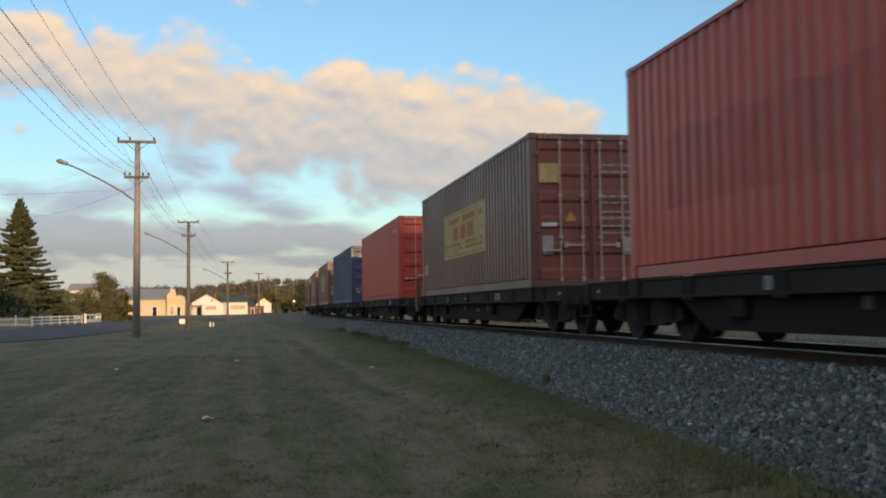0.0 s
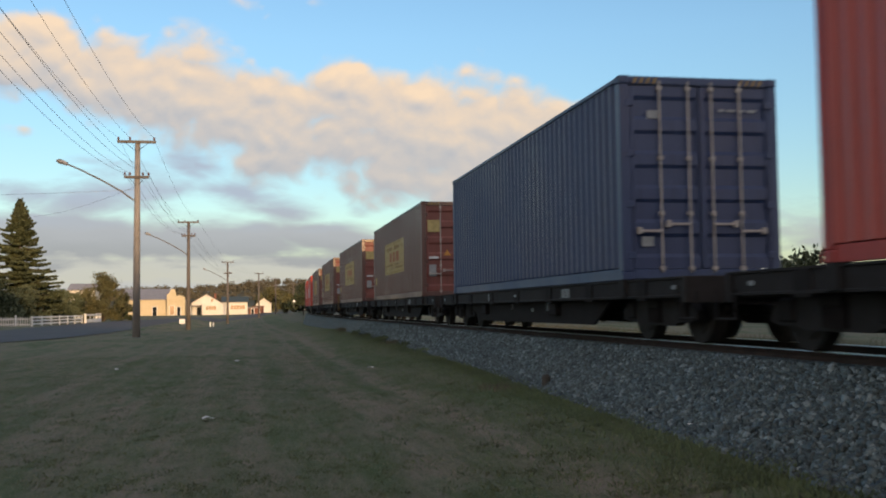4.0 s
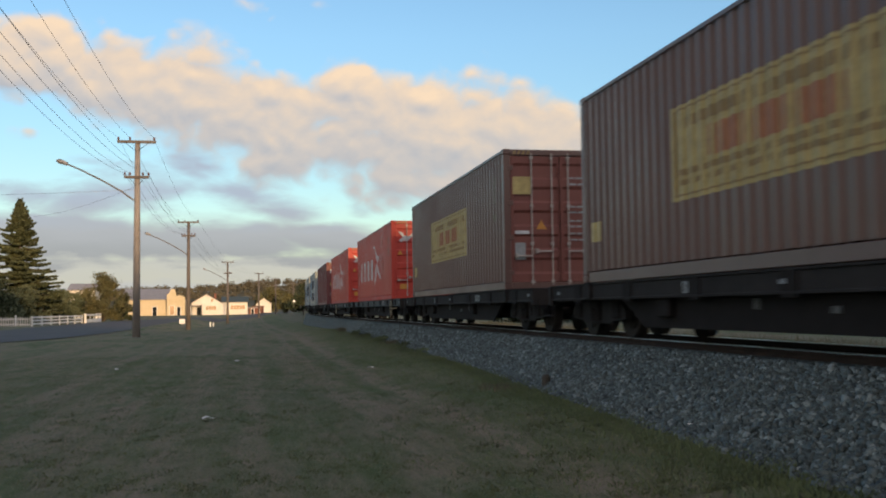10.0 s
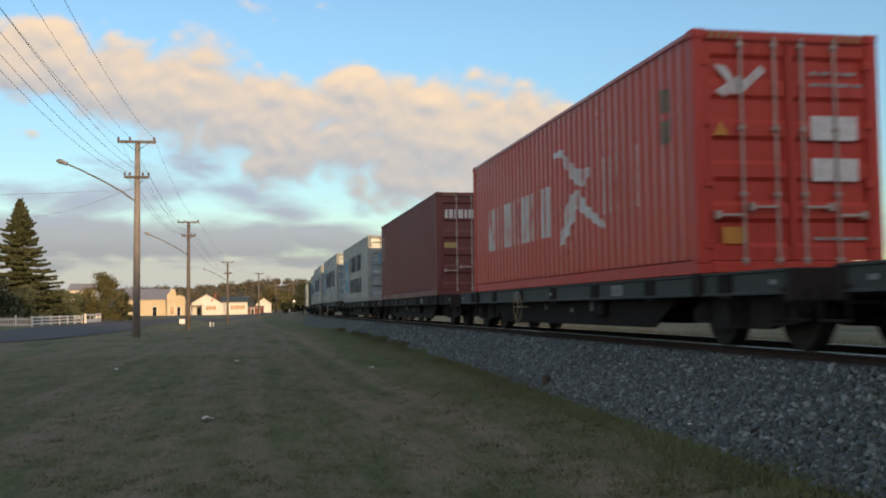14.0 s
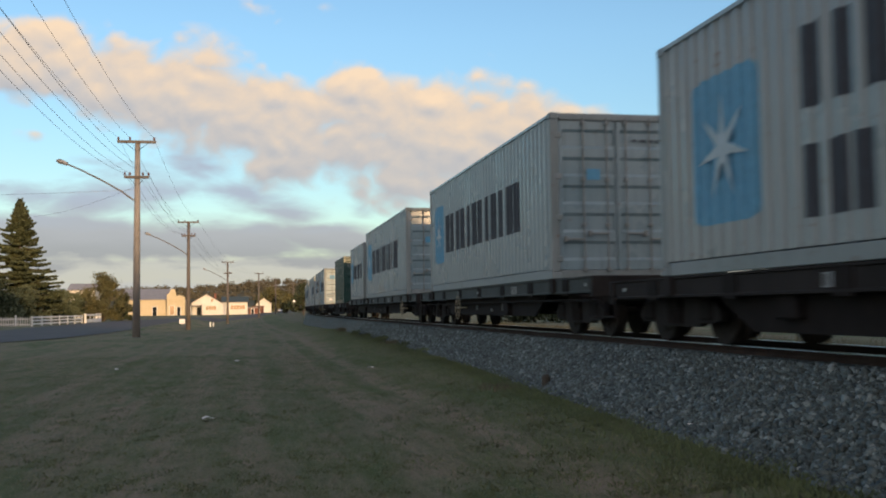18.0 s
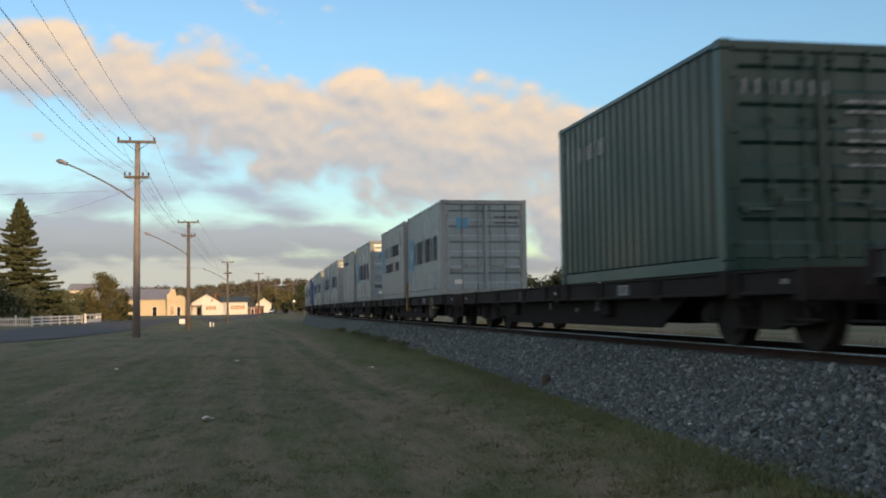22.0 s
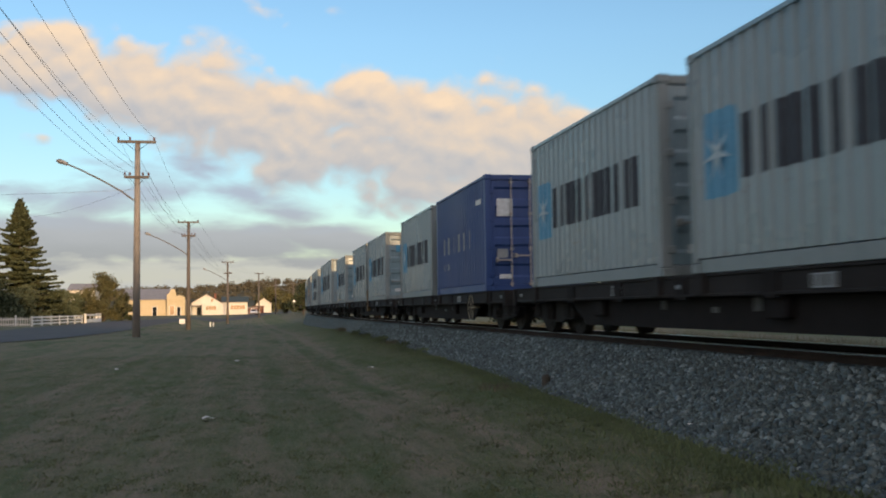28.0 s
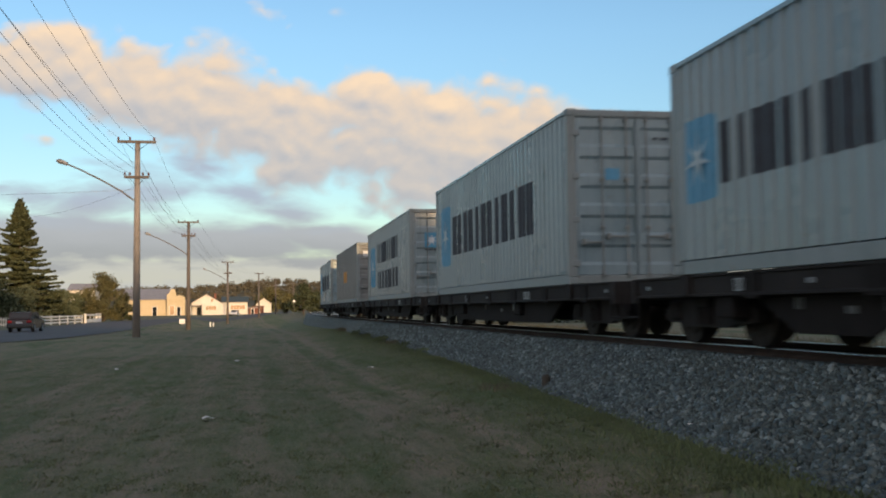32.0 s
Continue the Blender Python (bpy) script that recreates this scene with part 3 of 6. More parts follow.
# ---- ground: one sheet to the horizon ----
def make_ground():
    xs = np.unique(np.concatenate([np.linspace(-3500, -120, 16), np.linspace(-120, -20, 26), np.linspace(-20, 24, 111), np.linspace(24, 140, 28), np.linspace(140, 3500, 16)]))
    ys = np.unique(np.concatenate([np.linspace(-1500, -40, 12), np.linspace(-40, 0, 12), np.linspace(0, 60, 121), np.linspace(60, 320, 90), np.linspace(320, 3500, 30)]))
    X, Y = np.meshgrid(xs, ys)
    Z = ground_z(X, Y)
    Z = np.where((X > track_x(Y) - 1.2) & (Y < 400) & (Y > -60), np.minimum(Z, 0.3) - 0.0, Z)
    n, m = len(ys), len(xs)
    i = np.arange(n * m).reshape(n, m)
    faces = np.stack([i[:-1, :-1], i[:-1, 1:], i[1:, 1:], i[1:, :-1]], -1).reshape(-1, 4)
    me = raw_mesh("ground", np.stack([X, Y, Z], -1).reshape(-1, 3), faces, M["lawn"], True)
    return tagged(new("ground", me), "mown green and brown autumn grass verge", "grass", kind="structure")


make_ground()


# ---- road across the grass ----
ROAD_EDGE = [(-60, -45.0), (0, -25.0), (40, -14.6), (52, -11.9), (62, -9.9), (80, -9.4), (110, -9.8), (150, -10.0), (184, -8.6), (220, -4.5), (255, 0.6), (300, 6.0), (366, 13.0), (700, 52.0)]


def road_edge(y):
    return np.interp(y, [p[0] for p in ROAD_EDGE], [p[1] for p in ROAD_EDGE])


def make_road():
    ys = np.concatenate([np.linspace(-60, 60, 61), np.linspace(63, 330, 90), np.linspace(340, 700, 20)])
    e = road_edge(ys)
    e = np.convolve(np.pad(e, 4, mode="edge"), np.ones(9) / 9, "valid")
    width = 11.0
    vs, fs = [], []
    cols = np.linspace(0, 1, 6)
    for y, x in zip(ys, e):
        for c in cols:
            xx = x - float(np.interp(y, [160, 240], [width, 6.0])) * c
            crown = 0.06 * (1 - (2 * c - 1) ** 2)
            vs.append((xx, y, float(max(base_z(y, xx), ground_z(xx, y))) + 0.03 + crown))
    k = len(cols)
    for j in range(len(ys) - 1):
        for c in range(k - 1):
            fs.append((j * k + c, (j + 1) * k + c, (j + 1) * k + c + 1, j * k + c + 1))
    road = tagged(new("road", raw_mesh("road", vs, fs, M["asphalt"], True)), "worn dark grey asphalt road beside the verge", "road", kind="structure")
    return road


make_road()


# ---- ballast bank and rails ----
def make_track():
    ys = np.concatenate([np.linspace(-60, 60, 121), np.linspace(62, 420, 120)])
    vs, fs = [], []
    for y in ys:
        cx = float(track_x(y))
        tx = float(toe_x(y))
        z0 = float(ground_z(tx, y)) - 0.05
        prof = [(tx - 0.35, z0 - 0.12), (tx, z0 + 0.03), ((tx + cx - 1.1) / 2, (z0 + 0.84) / 2 + 0.02), (cx - 1.12, 0.83), (cx - 0.8, 0.845), (cx, 0.84),
                (cx + 0.8, 0.845), (cx + 1.15, 0.83), (cx + 1.9, 0.5), (cx + 2.6, 0.25), (cx + 2.9, 0.0)]
        vs += [(px, y, pz) for px, pz in prof]
    k = 11
    for j in range(len(ys) - 1):
        for c in range(k - 1):
            fs.append((j * k + c, j * k + c + 1, (j + 1) * k + c + 1, (j + 1) * k + c))
    bed = tagged(new("ballast", raw_mesh("ballast", vs, fs, M["bed"], True)), "bank of grey crushed stone ballast under the railway", "ballast", kind="structure")
    # rail section, foot to head
    sec = [(-0.055, 0), (0.055, 0), (0.055, 0.012), (0.009, 0.025), (0.009, 0.098), (0.033, 0.110), (0.033, 0.134), (0.026, 0.14), (-0.024, 0.14), (-0.031, 0.1355), (-0.0325, 0.131), (-0.033, 0.110), (-0.009, 0.098), (-0.009, 0.025), (-0.055, 0.012)]
    for side in (-1, 1):
        vs, fs = [], []
        ss = np.concatenate([np.linspace(-60, 55, 24), np.linspace(58, 420, 110)])
        for s in ss:
            cx, cy, a = line_at(s)
            for u, w in sec:
                o = side * 0.5685 + u
                vs.append((cx + o * math.cos(a), cy - o * math.sin(a), RAIL_Z - 0.14 + w))
        n = len(sec)
        for j in range(len(ss) - 1):
            for i in range(n):
                fs.append((j * n + i, j * n + (i + 1) % n, (j + 1) * n + (i + 1) % n, (j + 1) * n + i))
        me = raw_mesh("rail", vs, fs, M["rail_side"])
        me.materials.append(M["rail_top"])
        for p in me.polygons:
            if p.index % n in (6, 7, 8, 9):
                p.material_index = 1
        tagged(new("rail", me), "rusty steel rail with a polished head", "rail", "rails of the track", "structure")
    return bed


ballast = make_track()


def make_stones():
    """Loose crushed stone on the bank's shoulder."""
    rng = np.random.default_rng(5)
    counts = ((3.0, 14.0, 26000), (14.0, 26.0, 16000), (26.0, 48.0, 9000))
    P = []
    for y0, y1, n in counts:
        y = rng.uniform(y0, y1, n)
        t = rng.uniform(-0.14, 1.12, n)
        t = np.where(t < 0, t * rng.uniform(0.2, 1, n), t)
        tx = toe_x(y)
        cx = track_x(y) - 1.12
        x = tx + (cx - tx) * t
        z0 = ground_z(tx, y) - 0.02
        z = z0 + (0.83 - z0) * np.clip(t, 0, 1) + rng.uniform(-0.012, 0.02, n)
        size = rng.uniform(0.013, 0.033, n) * (1 + (y0 > 13) * 0.15)
        P.append(np.stack([x, y, z, size], 1))
    P = np.concatenate(P)
    # an eight-cornered lump for each
    cube = np.array([(x, y, z) for z in (-1, 1) for y in (-1, 1) for x in (-1, 1)], dtype=float)
    quads = np.array([(0, 2, 3, 1), (4, 5, 7, 6), (0, 1, 5, 4), (2, 6, 7, 3), (0, 4, 6, 2), (1, 3, 7, 5)])
    n = len(P)
    V = cube[None] * rng.uniform(0.5, 1.0, (n, 8, 3)) * P[:, None, 3:4] * rng.uniform(0.45, 1.5, (n, 1, 3))
    q = rng.normal(size=(n, 4))
    q /= np.linalg.norm(q, axis=1, keepdims=True)
    w, x, y, z = q.T
    R = np.stack([1 - 2 * (y * y + z * z), 2 * (x * y - z * w), 2 * (x * z + y * w), 2 * (x * y + z * w), 1 - 2 * (x * x + z * z), 2 * (y * z - x * w),
                  2 * (x * z - y * w), 2 * (y * z + x * w), 1 - 2 * (x * x + y * y)], 1).reshape(n, 3, 3)
    V = np.einsum("nij,nkj->nki", R, V) + P[:, None, :3]
    F = (quads[None] + 8 * np.arange(n)[:, None, None]).reshape(-1, 4)
    me = raw_mesh("ballast_stones", V.reshape(-1, 3), F, M["stone"])
    ob = tagged(new("ballast_stones", me), "loose grey crushed stones on the railway bank", "stones", kind="stuff")
    return ob


make_stones()


def blades(name, label, mat, xy, height, width, lean, seed):
    """Grass as thin bent blades."""
    rng = np.random.default_rng(seed)
    n = len(xy)
    h = height * rng.uniform(0.5, 1.3, n)
    a = rng.uniform(0, 2 * math.pi, n)
    dx, dy = np.cos(a) * width / 2, np.sin(a) * width / 2
    lx, ly = rng.normal(0, lean, n) * h, rng.normal(0, lean, n) * h
    x, y = xy.T
    z = ground_z(x, y) - 0.01
    V = np.zeros((n, 5, 3))
    V[:, 0] = np.stack([x - dx, y - dy, z], 1)
    V[:, 1] = np.stack([x + dx, y + dy, z], 1)
    V[:, 2] = np.stack([x + dx * 0.7 + lx * 0.4, y + dy * 0.7 + ly * 0.4, z + h * 0.6], 1)
    V[:, 3] = np.stack([x - dx * 0.7 + lx * 0.4, y - dy * 0.7 + ly * 0.4, z + h * 0.6], 1)
    V[:, 4] = np.stack([x + lx, y + ly, z + h], 1)
    o = 5 * np.arange(n)[:, None]
    F = np.concatenate([np.array([[0, 1, 2]]) + o, np.array([[0, 2, 3]]) + o, np.array([[3, 2, 4]]) + o])
    return tagged(new(name, raw_mesh(name, V.reshape(-1, 3), F, mat)), label, "grass", kind="stuff")


def scatter(seed, n, y0, y1, xa, xb, bias=1.0):
    rng = np.random.default_rng(seed)
    y = y0 + (y1 - y0) * rng.uniform(0, 1, n) ** bias
    t = rng.uniform(0, 1, n)
    return np.stack([xa(y) + (xb(y) - xa(y)) * t, y], 1)


def make_grass():
    left = lambda y: np.maximum(-0.26 * y - 0.8, -13.0)
    turf = scatter(11, 210000, 6.3, 34, left, lambda y: toe_x(y) - 0.1, 1.6)
    x, y = turf.T
    clump = np.sin(x * 5.1 + 1.3 * np.sin(y * 2.3)) * np.sin(y * 3.7 + 1.7 * np.sin(x * 2.9)) + 0.6 * np.sin(x * 13.7 + y * 4.1) * np.sin(y * 11.3 - x * 3.3)
    rng = np.random.default_rng(15)
    lush = clump + 0.5 * rng.normal(size=len(x)) > 0.55
    short = turf[(~lush) & (rng.uniform(0, 1, len(x)) < 0.35)]
    blades("short_grass", "short mown grass blades on the verge", M["grass_blade"], short, 0.022, 0.010, 1.3, 21)
    blades("tufted_grass", "darker tufts of grass left by the mower", M["tuft_blade"], turf[lush], 0.034, 0.011, 0.9, 25)
    blades("dry_grass", "straw-coloured dry grass among the green", M["dry_blade"], scatter(12, 14000, 6.5, 40, left, lambda y: toe_x(y) - 0.5, 1.5), 0.02, 0.010, 1.4, 22)
    weeds = scatter(13, 26000, 5.0, 60, lambda y: toe_x(y) - 1.9, lambda y: toe_x(y) + 0.04, 1.4)
    ragged = 0.5 + 0.3 * np.sin(weeds[:, 1] * 1.7) + 0.25 * np.sin(weeds[:, 1] * 4.1 + 2) + 0.2 * np.sin(weeds[:, 1] * 9.3)
    edge = (toe_x(weeds[:, 1]) - weeds[:, 0]) / 1.9
    keep = np.random.default_rng(4).uniform(0, 1, len(edge)) < 1.15 - edge
    weeds = weeds[(edge > 0.16 - 0.2 * ragged) & keep]
    blades("rank_grass", "rank grass beyond the railway", M["rank_blade"], scatter(14, 16000, 6.0, 70, lambda y: track_x(y) + 3.2, lambda y: track_x(y) + 9.0, 1.3), 0.30, 0.02, 0.45, 24)
    fringe = scatter(16, 15000, 5.0, 40, lambda y: toe_x(y) - 0.55, lambda y: toe_x(y) + 0.16, 1.7)
    x, y = fringe.T
    rough = 0.5 * np.sin(y * 1.9 + 0.6) + 0.35 * np.sin(y * 4.7) + 0.3 * np.sin(y * 10.1 + 1.0)
    fringe = fringe[(x - toe_x(y)) < 0.22 * rough - 0.05]
    blades("fringe_grass", "ragged fringe of taller green grass against the stones", M["weed_blade"], fringe, 0.05, 0.009, 0.7, 26)
    blades("long_grass", "longer green grass along the foot of the ballast", M["weed_blade"], weeds, 0.05, 0.010, 0.6, 23)


make_grass()
# ---- shipping containers ----
RIB, RIB_D = 0.278, 0.055


def rib_profile(y0, y1):
    """Breakpoints (y, depth) of a corrugated wall between y0 and y1."""
    n = max(1, round((y1 - y0) / RIB))
    p = (y1 - y0) / n
    out = [(y0, 0.0)]
    for i in range(n):
        b = y0 + i * p
        out += [(b + 0.15 * p, 0.0), (b + 0.37 * p, RIB_D), (b + 0.63 * p, RIB_D), (b + 0.85 * p, 0.0)]
    out.append((y1, 0.0))
    return out


def depth_at(prof, y):
    for (a, da), (b, db) in zip(prof, prof[1:]):
        if a <= y <= b:
            return da + (db - da) * (y - a) / max(1e-6, b - a)
    return 0.0


class Side:
    """One corrugated side wall, on which markings are laid that follow its ribs."""

    def __init__(self, x, length, z0, z1):
        self.x, self.s = x, 1 if x > 0 else -1
        self.z0, self.z1, self.length = z0, z1, length
        self.prof = rib_profile(0.17, length - 0.17)

    def wall(self):
        b = Build()
        vs = []
        for y, d in self.prof:
            for z in (self.z0, self.z1):
                vs.append((self.x - self.s * d, y, z))
        fs = [(2 * i, 2 * i + 2, 2 * i + 3, 2 * i + 1) for i in range(len(self.prof) - 1)]
        return b.add(vs, fs)

    def mark(self, b, y0, y1, lo, hi, lift=0.004):
        """Paint between y0 and y1 from height lo(y) to hi(y)."""
        ys = sorted({y0, y1, *[y for y, _ in self.prof if y0 < y < y1]})
        vs = []
        for y in ys:
            x = self.x - self.s * (depth_at(self.prof, y) - lift)
            a = lo(y) if callable(lo) else lo
            c = hi(y) if callable(hi) else hi
            vs += [(x, y, a), (x, y, c)]
        b.add(vs, [(2 * i, 2 * i + 2, 2 * i + 3, 2 * i + 1) for i in range(len(ys) - 1)])


def flat_mark(b, x0, x1, z0, z1, y=-0.006):
    b.add([(x0, y, z0), (x1, y, z0), (x1, y, z1), (x0, y, z1)], [(0, 1, 2, 3)])


def star_on(pts_fn, n, r0, r1):
    pts = []
    for i in range(2 * n):
        a = math.pi * i / n + math.pi / 2
        r = r0 if i % 2 == 0 else r1
        pts.append(pts_fn(r * math.cos(a), r * math.sin(a)))
    return pts


def container(name, label, length, height, mat, group, marks, door_mat=None):
    """A steel box: posts, castings, rails, corrugated walls, roof and a pair of doors with lock rods."""
    w, t = 1.219, 0.16
    door_mat = door_mat or mat
    pale = mat in (M["grey"], M["grey_b"], M["slate"])
    edge = M["grey_rusty"] if pale else mat if mat is M["brown"] else door_mat
    rod_mat = M["rod_dark"] if mat is M["green"] else M["rod_grey"] if pale else M["steel_light"]
    root = empty(name, label, "shipping container", group)
    for x in (-1, 1):
        for y0 in (0.0, length - t):
            part("corner_post", Build().cbox(min(x * w, x * (w - 0.15)), max(x * w, x * (w - 0.15)), y0, y0 + t, 0.118, height - 0.118, 0.012), edge, root)
            for z in (0.0, height - 0.118):
                c = Build().cbox(min(x * (w + 0.004), x * (w - 0.162)), max(x * (w + 0.004), x * (w - 0.162)), y0 - 0.009 if y0 == 0 else y0 - 0.012, y0 + 0.178 if y0 else 0.178, z, z + 0.118, 0.014)
                part("corner_casting", c, edge, root)
        part("bottom_side_rail", Build().cbox(min(x * (w - 0.022), x * (w - 0.08)), max(x * (w - 0.022), x * (w - 0.08)), 0.178, length - 0.178, 0.002, 0.165, 0.008), edge, root)
        part("top_side_rail", Build().cbox(min(x * w, x * (w - 0.06)), max(x * w, x * (w - 0.06)), 0.178, length - 0.178, height - 0.075, height - 0.012, 0.008), mat, root)
    sides = {}
    for x in (-1, 1):
        s = Side(x * (w - 0.012), length, 0.18, height - 0.075)
        sides[x] = s
        part("side_panel", s.wall(), mat, root)
    # roof with shallow cross ribs
    b = Build()
    prof = rib_profile(0.17, length - 0.17)
    vs = []
    for y, d in prof:
        for x in (-w + 0.05, w - 0.05):
            vs.append((x, y, height - 0.02 - 0.6 * d))
    b.add(vs, [(2 * i, 2 * i + 1, 2 * i + 3, 2 * i + 2) for i in range(len(prof) - 1)])
    part("roof", b, mat, root)
    part("floor", Build().box(-w + 0.06, w - 0.06, 0.1, length - 0.1, 0.09, 0.15), M["rust_steel"], root)
    part("end_panel", Build().cbox(-w + 0.15, w - 0.15, length - 0.06, length - 0.02, 0.12, height - 0.1, 0.01), mat, root)
    part("door_header", Build().cbox(-w + 0.16, w - 0.16, 0.0, 0.12, height - 0.13, height - 0.008, 0.012), edge, root)
    part("door_sill", Build().cbox(-w + 0.16, w - 0.16, 0.0, 0.12, 0.012, 0.15, 0.012), edge, root)
    if height > 2.7 and not pale:
        hz = Build()
        for x in (-1, 1):
            for i in range(4):
                a = x * (w - 0.25 - 0.1 * i)
                hz.add([(a, -0.004, height - 0.115), (a - 0.05, -0.004, height - 0.115), (a - 0.02, -0.004, height - 0.03), (a + 0.03, -0.004, height - 0.03)], [(0, 1, 2, 3)])
        part("height_stripes", hz, M["brown_mark"], root, "yellow warning stripes above the doors")
    for x in (-1, 1):
        d = Build()
        x0, x1 = sorted((x * 0.012, x * (w - 0.155)))
        z0, z1 = 0.16, height - 0.14
        # leaf with shallow pressed bands
        zs = np.linspace(z0 + 0.08, z1 - 0.08, 6)
        pr = [(0.03, z0)]
        for i, z in enumerate(zs):
            if i < 5:
                g = (zs[1] - zs[0])
                pr += [(0.03, z + 0.16 * g), (0.062, z + 0.27 * g), (0.062, z + 0.75 * g), (0.03, z + 0.86 * g)]
        pr.append((0.03, z1))
        pr += [(0.09, z1), (0.09, z0)]
        d.prism([(p, q) for p, q in pr], "x", x0 + 0.07, x1 - 0.03)
        d.cbox(x0, x0 + 0.07, 0.02, 0.085, z0, z1, 0.006)
        d.cbox(x1 - 0.03, x1, 0.02, 0.085, z0, z1, 0.006)
        door = part("door", d, door_mat, root)
        for r in (0.18, 0.62):
            rx = x * r
            rod = Build().cyl((rx, -0.012, 0.10), (rx, -0.012, height - 0.08), 0.016, n=8)
            for z in (0.16, 0.95, 1.75, height - 0.18):
                rod.cbox(rx - 0.035, rx + 0.035, -0.034, 0.025, z - 0.03, z + 0.03, 0.006)
            part("lock_rod", rod, rod_mat, door, "galvanised locking rod" if rod_mat is M["steel_light"] else "painted locking rod")
            hy = 0.78 - 0.10 * (r > 0.5)
            part("rod_handle", Build().cbox(min(rx, rx + x * 0.34), max(rx, rx + x * 0.34), -0.042, -0.022, hy, hy + 0.035, 0.006).cbox(rx + x * 0.34 - 0.03, rx + x * 0.34 + 0.03, -0.05, 0.03, hy - 0.03, hy + 0.07, 0.006), rod_mat, door)
        for z in np.linspace(0.35, height - 0.4, 4):
            hx = x * (w - 0.14)
            part("hinge", Build().cbox(hx - 0.06, hx + 0.06, -0.014, 0.03, z - 0.05, z + 0.05, 0.008), edge, door)
    marks(root, sides, length, height)
    return root


def bars(side, y_start, y_end, z0, z1, n, mat, root, name, label, seed, stroke=0.36, lift=0.004):
    """A row of plain upright bars, for a large side marking that is not lettered."""
    b = Build()
    step = (y_end - y_start) / n
    sg, h = (1 if step > 0 else -1), z1 - z0
    for i in range(n):
        a, w = y_start + i * step, abs(step)

        def add(p, q, lo, hi):
            u, v = a + sg * w * p, a + sg * w * q
            side.mark(b, min(u, v), max(u, v), lo, hi, lift)
        add(0.0, stroke, z0, z1)
        add(0.50, 0.48 + stroke, z0, z1)
    return part(name, b, mat, root, label)


def star_panel(side, y0, y1, z0, z1, root):
    """Light blue panel with a white seven-pointed star."""
    b = Build()
    r = 0.14

    def inset(y):
        d = min(y - y0, y1 - y)
        return r - math.sqrt(max(0.0, r * r - (r - d) ** 2)) if d < r else 0.0
    side.mark(b, y0, y1, lambda y: z0 + inset(y), lambda y: z1 - inset(y))
    part("blue_panel", b, M["sky_mark"], root, "light blue square marking on the side wall")
    s = Build()
    cy, cz, r = (y0 + y1) / 2, (z0 + z1) / 2, 0.42 * min(y1 - y0, z1 - z0)
    xx = side.x + side.s * 0.009
    pts = star_on(lambda u, v: (xx, cy + u, cz + v), 7, r, r * 0.24)
    s.add(pts, [tuple(range(len(pts)))])
    part("white_star", s, M["pale_star"], root, "white pointed star on the blue panel")


def door_marks(root, h, spec):
    """Small panels on the door end: (x0, x1, z0, z1, material, name, label)."""
    for x0, x1, z0, z1, mat, name, label in spec:
        b = Build()
        flat_mark(b, x0, x1, z0, z1, 0.016)
        part(name, b, M[mat], root, label)


def code_lines(root, h, x0, x1, zs, mat="plate_grey"):
    """Lines of small unreadable writing on the right-hand door, as bars."""
    b = Build()
    rng = random.Random(int(h * 100))
    for z in zs:
        x = x0
        while x < x1 - 0.05:
            wd = rng.uniform(0.08, 0.2)
            flat_mark(b, x, min(x1, x + wd), z, z + 0.038, 0.016)
            x += wd + 0.035
    part("small_writing", b, M[mat], root, "small rows of white writing")


def marks_none(root, sides, l, h):
    code_lines(root, h, 0.3, 0.95, (h - 0.5, h - 0.62))


